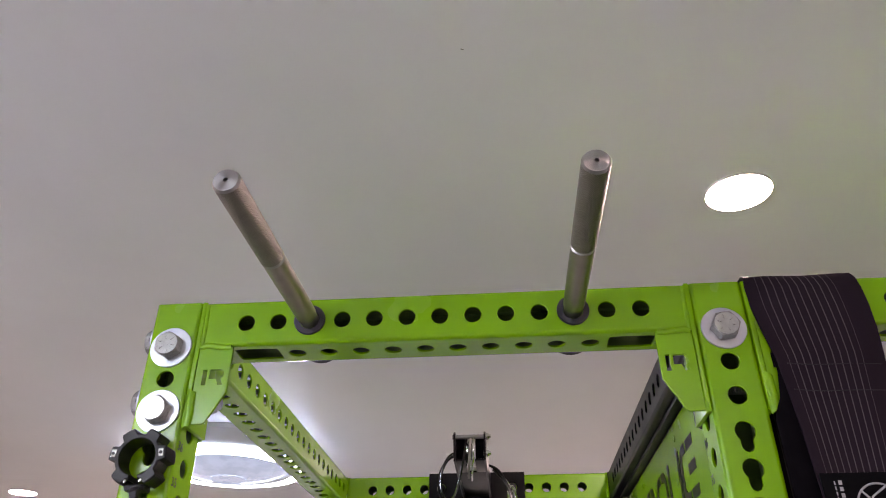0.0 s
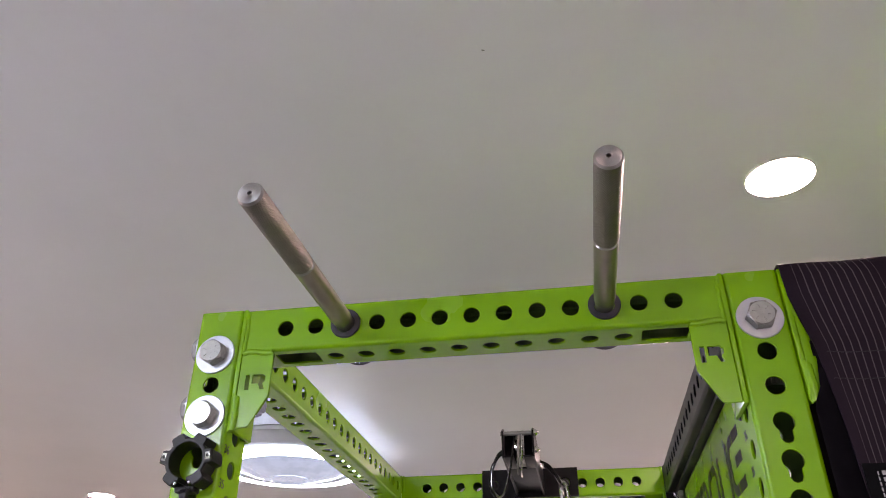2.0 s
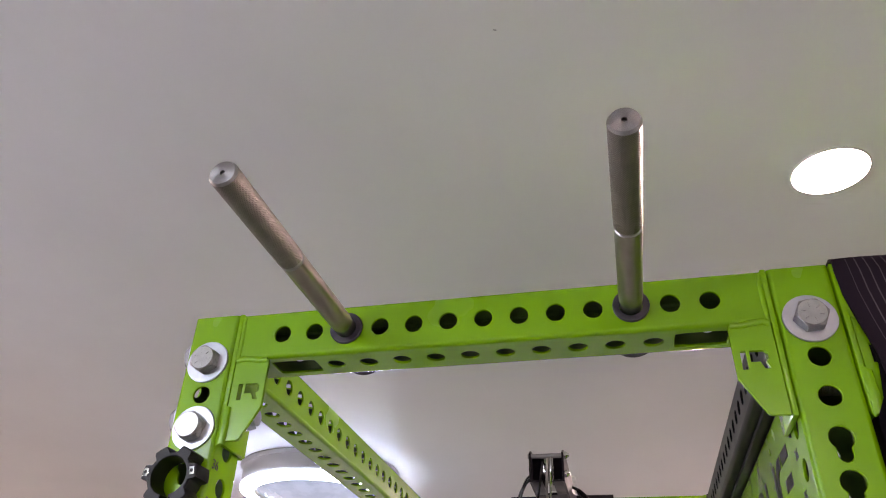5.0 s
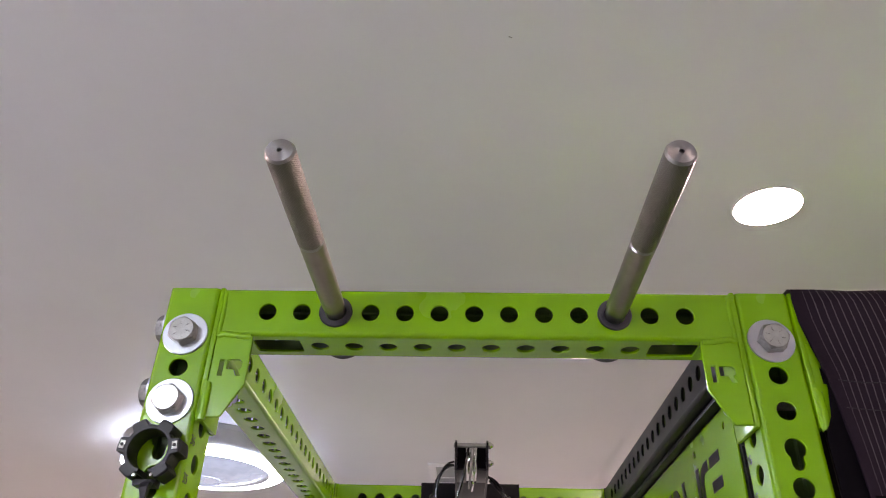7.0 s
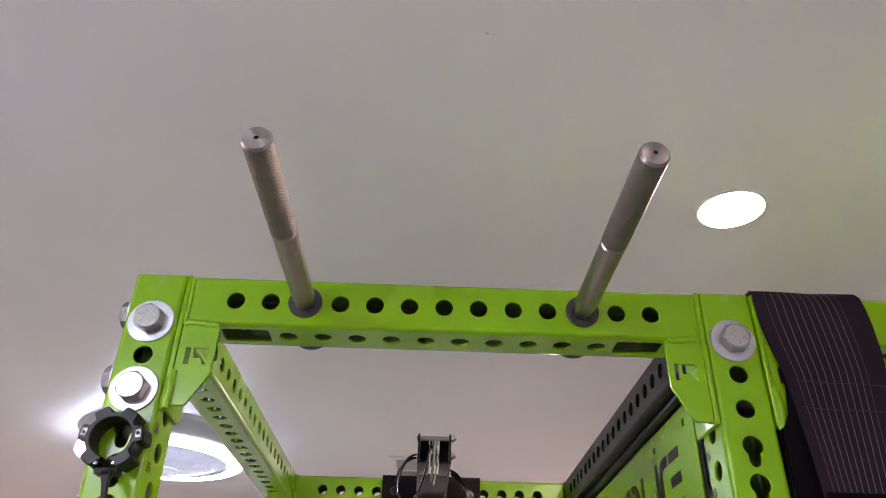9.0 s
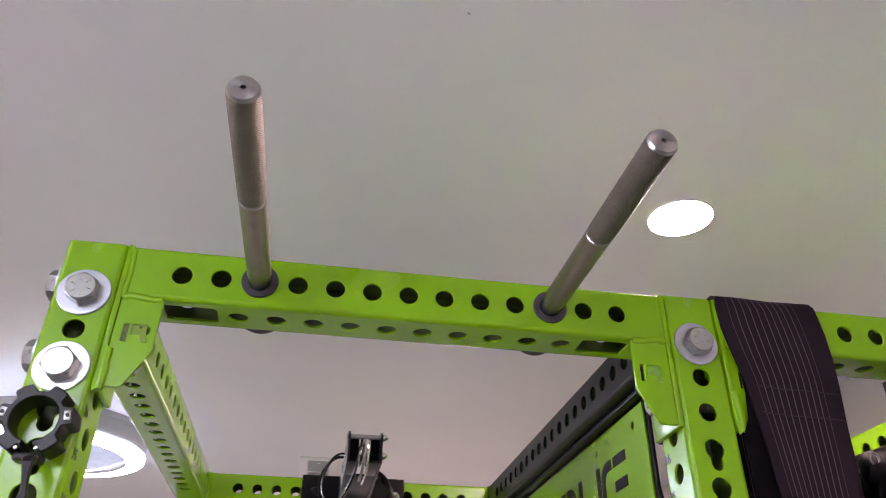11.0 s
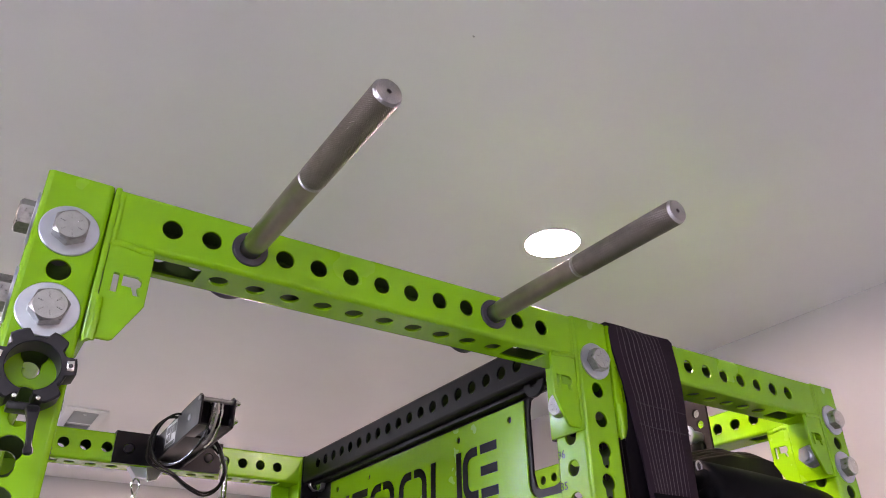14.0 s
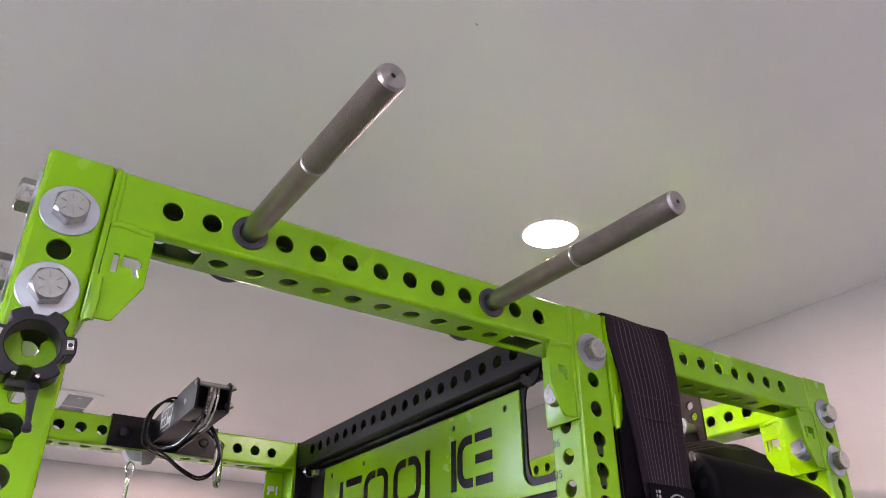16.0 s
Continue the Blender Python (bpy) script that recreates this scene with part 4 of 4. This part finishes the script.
    wheel = lathe(bmesh.new(), [(-0.009, 0.008), (-0.009, 0.034), (-0.0065, 0.035), (-0.002, 0.027), (0.002, 0.027), (0.0065, 0.035), (0.009, 0.034), (0.009, 0.008)], 40)
    part("wheel", wheel, ZINC, p, "bright pulley wheel", Matrix.Translation(m @ Vector((0, 0.050, -0.036))) @ Matrix.Rotation(radians(90), 4, "Z"))
    bm = bmesh.new()
    sweep(bm, spline([(0.463, 0.79, 2.292), (0.461, 0.777, 2.265), (0.459, 0.780, 2.235), (0.456, 0.798, 2.208), (0.454, 0.835, 2.200)], 24), 0.0030, 10)
    part("sleeve", bm, SCUFF, p, "clear cable sleeve")
    bm = bmesh.new()
    sweep(bm, spline([(0.471, 0.79, 2.295), (0.470, 0.773, 2.268), (0.468, 0.776, 2.232), (0.464, 0.798, 2.203), (0.461, 0.845, 2.196)], 24), 0.0024, 8)
    part("cable", bm, ZINC, p, "bright wire cable")
    # printed label on the left cheek
    lab = part("label", box(bmesh.new(), -0.0408, -0.0402, 0.190, 0.285, -0.0725, -0.014), PALE, a, "pale printed label with dark figure")
    bm = bmesh.new()
    for y0, y1, z0, z1 in ((0.193, 0.225, -0.044, -0.022), (0.230, 0.242, -0.058, -0.019), (0.246, 0.278, -0.036, -0.020), (0.198, 0.280, -0.071, -0.063), (0.248, 0.259, -0.059, -0.040), (0.264, 0.272, -0.058, -0.044)):
        box(bm, -0.0412, -0.0407, y0, y1, z0, z1)
    part("label_print", bm, INK, lab, "dark printed bars")
    # black cord: from the wheel under the arm, up over its far side, and a hanging bight
    bm = bmesh.new()
    sweep(bm, spline([(0.453, 0.792, 2.290), (0.447, 0.776, 2.250), (0.440, 0.780, 2.210), (0.430, 0.805, 2.180), (0.415, 0.855, 2.161), (0.396, 0.912, 2.163), (0.379, 0.950, 2.184), (0.372, 0.965, 2.220), (0.378, 0.958, 2.256), (0.394, 0.940, 2.280), (0.414, 0.935, 2.290), (0.428, 0.940, 2.286)], 70), 0.0028, 8)
    part("cord", bm, CORD, p, "black cord from the wheel")
    for o, k in ((0.0, 0.0), (0.009, 0.006)):
        bm = bmesh.new()
        sweep(bm, spline([(0.430, 0.965, 2.289), (0.400, 0.968 + o, 2.288), (0.377 - o * 0.5, 0.975, 2.258), (0.369 - o * 0.5, 0.980, 2.216), (0.384 - o, 0.980, 2.184 - k), (0.432, 0.980, 2.160 - k), (0.468, 0.980, 2.137 - k), (0.510, 0.982, 2.122 - k), (0.542, 0.984, 2.138 - k), (0.557 + k * 0.4, 0.985, 2.171), (0.551 + k * 0.4, 0.988, 2.204), (0.534 + k, 0.992, 2.236), (0.515 + k, 1.0, 2.262), (0.492, 1.01, 2.278)], 80), 0.0028, 8)
        part("cord", bm, CORD, p, "coiled black cord")
    carabiner(p, (0.558, 1.004, 2.208), 0.098, -11)
    # bracket below the beam with a second carabiner
    bm = slab(bmesh.new(), [(-0.046, 0), (0.046, 0), (0.026, -0.026), (-0.026, -0.026)], -0.018, 0.018, 0.001)
    part("lower_bracket", bm, WASHER, p, "grey steel bracket", pose(0.415, BAY + 0.03, T - S))
    part("hook_plate", slab(bmesh.new(), [(-0.012, 0.001), (0.030, 0.001), (0.018, -0.030), (-0.004, -0.036)], -0.004, 0.004, 0.001), ZINC, p, "bright hook plate", pose(0.421, BAY + 0.0065, T - S))
    bm = bmesh.new()
    hook = [(0.0, 0, 0.0), (0.009, 0, -0.006), (0.011, 0, -0.022), (0.004, 0, -0.036), (0.001, 0, -0.043), (-0.004, 0, -0.037), (-0.011, 0, -0.022), (-0.009, 0, -0.006)]
    sweep(bm, spline(hook, 40, True), 0.0026, 8, True)
    part("snap_hook", bm, ZINC, p, "bright snap hook", pose(0.390, BAY + 0.004, T - S - 0.032, 0, 0, 25))
    bm = lathe(bmesh.new(), [(0.0, 0.0045), (-0.006, 0.0055), (-0.030, 0.0055), (-0.048, 0.0045), (-0.050, 0.002)], 20)
    part("swivel", bm, ZINC, p, "bright swivel", Matrix.Translation((0.390, BAY + 0.004, T - S - 0.073)) @ Matrix.Rotation(radians(90), 4, "X"))
    return p


def carabiner(parent, at, size, tilt):
    bm = bmesh.new()
    w = size * 0.15
    loop = [(-w * 0.6, 0, 0), (w * 0.5, 0, 0.004), (w, 0, -size * 0.2), (w * 0.9, 0, -size * 0.85), (0, 0, -size), (-w * 0.9, 0, -size * 0.85), (-w, 0, -size * 0.25)]
    sweep(bm, spline(loop, 48, True), 0.0052, 8, True)
    lathe_b = lathe(bmesh.new(), [(-0.016, 0.0058), (0.016, 0.0058)], 16)
    lathe_b.transform(Matrix.Translation((w, 0, -size * 0.5)) @ Matrix.Rotation(radians(90), 4, "X"))
    me = bpy.data.meshes.new("sleeve")
    lathe_b.to_mesh(me)
    lathe_b.free()
    bm.from_mesh(me)
    bpy.data.meshes.remove(me)
    part("carabiner", bm, ZINC, parent, "bright steel carabiner", pose(*at, 0, tilt, 52))
    bm = bmesh.new()
    sweep(bm, [(at[0] - 0.044, at[1] + 0.020, at[2] + 0.058), (at[0] - 0.034, at[1] + 0.036, at[2] + 0.052), (at[0] - 0.024, at[1] + 0.028, at[2] + 0.040)], 0.0066, 10)
    part("stopper", bm, RUBBER, parent, "black rubber stopper")
    bm = bmesh.new()
    sweep(bm, [(at[0] - 0.024, at[1] + 0.028, at[2] + 0.040), (at[0] - 0.010, at[1] + 0.014, at[2] + 0.018)], 0.0050, 10)
    sweep(bm, spline([(at[0] - 0.010, at[1] + 0.014, at[2] + 0.018), (at[0] - 0.001, at[1] + 0.010, at[2] + 0.010), (at[0] + 0.003, at[1] + 0.002, at[2] - 0.006), (at[0] - 0.004, at[1] + 0.002, at[2] - 0.004), (at[0] - 0.012, at[1] + 0.010, at[2] + 0.012)], 24, True), 0.0018, 8, True)
    part("thimble", bm, ZINC, parent, "bright crimped cable eye")


pulley()


# ---- things in the right bay ----
def bag():
    b = thing("rolled_bag", "black vinyl training bag with a gathered end, lying across the rack", "bag", pose(0, 0, 0))
    bm = bmesh.new()
    seg = 48
    rings = []
    for i, (x, r) in enumerate(((1.140, 0.034), (1.142, 0.058), (1.145, 0.068), (1.150, 0.0725), (1.160, 0.0745), (1.30, 0.075), (1.45, 0.0745), (1.53, 0.070), (1.5425, 0.066))):
        amp = (0.004, 0.004, 0.003, 0.0012, 0.0004, 0, 0, 0, 0)[i]
        rings.append([bm.verts.new((x, 0.058 + max(0.0, x - 1.25) * 0.03 + (r + amp * math.sin(9 * a)) * math.cos(a), 2.010 - max(0.0, x - 1.17) * 0.030 + (r + amp * math.sin(9 * a)) * math.sin(a))) for a in [2 * math.pi * k / seg for k in range(seg)]])
    for a, c in zip(rings, rings[1:]):
        for k in range(seg):
            bm.faces.new((a[k], a[(k + 1) % seg], c[(k + 1) % seg], c[k]))
    bm.faces.new(rings[0])
    bm.faces.new(rings[-1])
    part("body", bm, VINYL, b, sharp=60)
    # puckered flaps round the drawn end
    for k in range(11):
        bm = bmesh.new()
        a = k * 2 * math.pi / 11 + 0.2
        reach, lean = 0.064 + 0.011 * math.sin(k * 2.3), 0.018 + 0.008 * math.cos(k * 1.7)
        up_v, side_v = Vector((0, math.cos(a), math.sin(a))), Vector((0, -math.sin(a), math.cos(a)))
        c = Vector((1.146, 0.058, 2.012))
        rows = []
        for f, w, dx in ((0.15, 0.006, 0.0), (0.45, 0.010, -lean * 0.7), (0.8, 0.012, -lean), (1.0, 0.007, -lean * 0.6)):
            mid = c + up_v * reach * f + Vector((dx, 0, 0))
            fold = Vector((-0.006 * math.sin(math.pi * f), 0, 0))
            rows.append([bm.verts.new(mid + side_v * w), bm.verts.new(mid + fold), bm.verts.new(mid - side_v * w), bm.verts.new(mid + Vector((0.003, 0, 0)))])
        for p, q in zip(rows, rows[1:]):
            for j in range(4):
                bm.faces.new((p[j], p[(j + 1) % 4], q[(j + 1) % 4], q[j]))
        bm.faces.new(rows[0])
        bm.faces.new(rows[-1])
        part("fold", bm, VINYL, b, "crumpled fold of the gathered end", sharp=80)
    bm = bmesh.new()
    sweep(bm, [(1.130 + 0.007 * math.cos(a), 0.020, 2.064 + 0.009 * math.sin(a)) for a in [i * math.pi / 8 for i in range(16)]], 0.0016, 8, True)
    part("ring", bm, GUN, b, "grey metal ring")


def bracket():
    b = thing("bracket_plate", "dark steel bracket plate with round holes and a bright pin", "bracket", pose(0, 0, 0))
    x = 1.42
    small = round_hole(0.0095)
    bm = bmesh.new()
    panel(bm, (x, 0.198, 0), (0, 1, 0), (0, 0, 1), (-1, 0, 0), 0.084, 2.246, 2.300, 0.006, [(0.030, 0.026, small, 2.259)], edges=True)
    panel(bm, (x, 0.198, 0), (0, 1, 0), (0, 0, 1), (-1, 0, 0), 0.084, 2.170, 2.246, 0.006, [(0.023, 0.0205, small, 2.232)], edges=True)
    part("plate", bm, IRON, b, "dark bronze steel plate")
    foot = slab(bmesh.new(), [(0.282, 2.170), (0.282, 2.090), (0.214, 2.090), (0.205, 2.096), (0.199, 2.110), (0.198, 2.170)], x, x + 0.006)
    foot.transform(Matrix(((0, 1, 0, 0), (1, 0, 0, 0), (0, 0, 1, 0), (0, 0, 0, 1))))
    part("foot", foot, IRON, b)
    side = Matrix.Rotation(radians(-90), 4, "Z")
    bm = lathe(bmesh.new(), [(0.0, 0.0135), (-0.040, 0.0135), (-0.041, 0.0225), (-0.046, 0.0225), (-0.048, 0.0210), (-0.0482, 0.004)], 36)
    pin = part("pin", bm, WASHER, b, "bright pin with a round head", Matrix.Translation((x, 0.230, 2.202)) @ side)
    bm = bmesh.new()
    for u0, u1, v0, v1 in ((-0.013, 0.004, 0.006, 0.0085), (-0.010, -0.002, -0.002, 0.003), (0.003, 0.012, -0.003, 0.001), (-0.008, 0.010, -0.009, -0.0065), (0.008, 0.013, 0.005, 0.010)):
        box(bm, u0, u1, -0.0492, -0.0480, v0, v1)
    part("engraving", bm, INK, pin, "dark engraved marks")
    bm = lathe(bmesh.new(), [(0.0, 0.021), (-0.010, 0.021), (-0.013, 0.018), (-0.013, 0.004)], 32)
    part("bumper", bm, RUBBER, b, "round black bumper", Matrix.Translation((x, 0.236, 2.178)) @ side)
    bm = slab(bmesh.new(), [(1.42, 2.250), (1.50, 2.250), (1.50, 2.284), (1.42, 2.284)], 0.262, 0.268, 0.001)
    part("rear_flange", bm, ZINC, b, "bright rear flange")


def belt():
    b = thing("lifting_belt", "dark brown layered leather belt lying behind the black bag", "belt", pose(0, 0, 0))
    for i in range(4):
        bm = bmesh.new()
        y, k = 0.150 + 0.0085 * i, 0.0062 * i + 0.003
        pts = spline([(1.17, y, 2.082 + k * 0.6), (1.26, y - 0.002, 2.108 + k), (1.34, y + 0.001, 2.131 + k), (1.41, y, 2.144 + k), (1.47, y + 0.003, 2.147 + k * 0.9), (1.53, y + 0.006, 2.153 + k * 0.9), (1.60, y + 0.009, 2.146 + k * 0.8)], 36)
        rows = []
        for j, q in enumerate(pts):
            w = 0.0006 * math.sin(j * 0.8 + i * 2)
            rows.append([bm.verts.new((q.x, q.y + dy, q.z + dz + w)) for dy, dz in ((0.0, -0.13), (0.0, -0.0045), (0.0008, -0.0015), (0.0028, 0), (0.0050, 0), (0.0070, -0.0015), (0.0078, -0.0045), (0.0078, -0.13))])
        for a, c in zip(rows, rows[1:]):
            for j in range(8):
                bm.faces.new((a[j], a[(j + 1) % 8], c[(j + 1) % 8], c[j]))
        bm.faces.new(rows[0])
        bm.faces.new(rows[-1])
        part("layer", bm, LEATHER, b, sharp=45)


bag()
bracket()
belt()
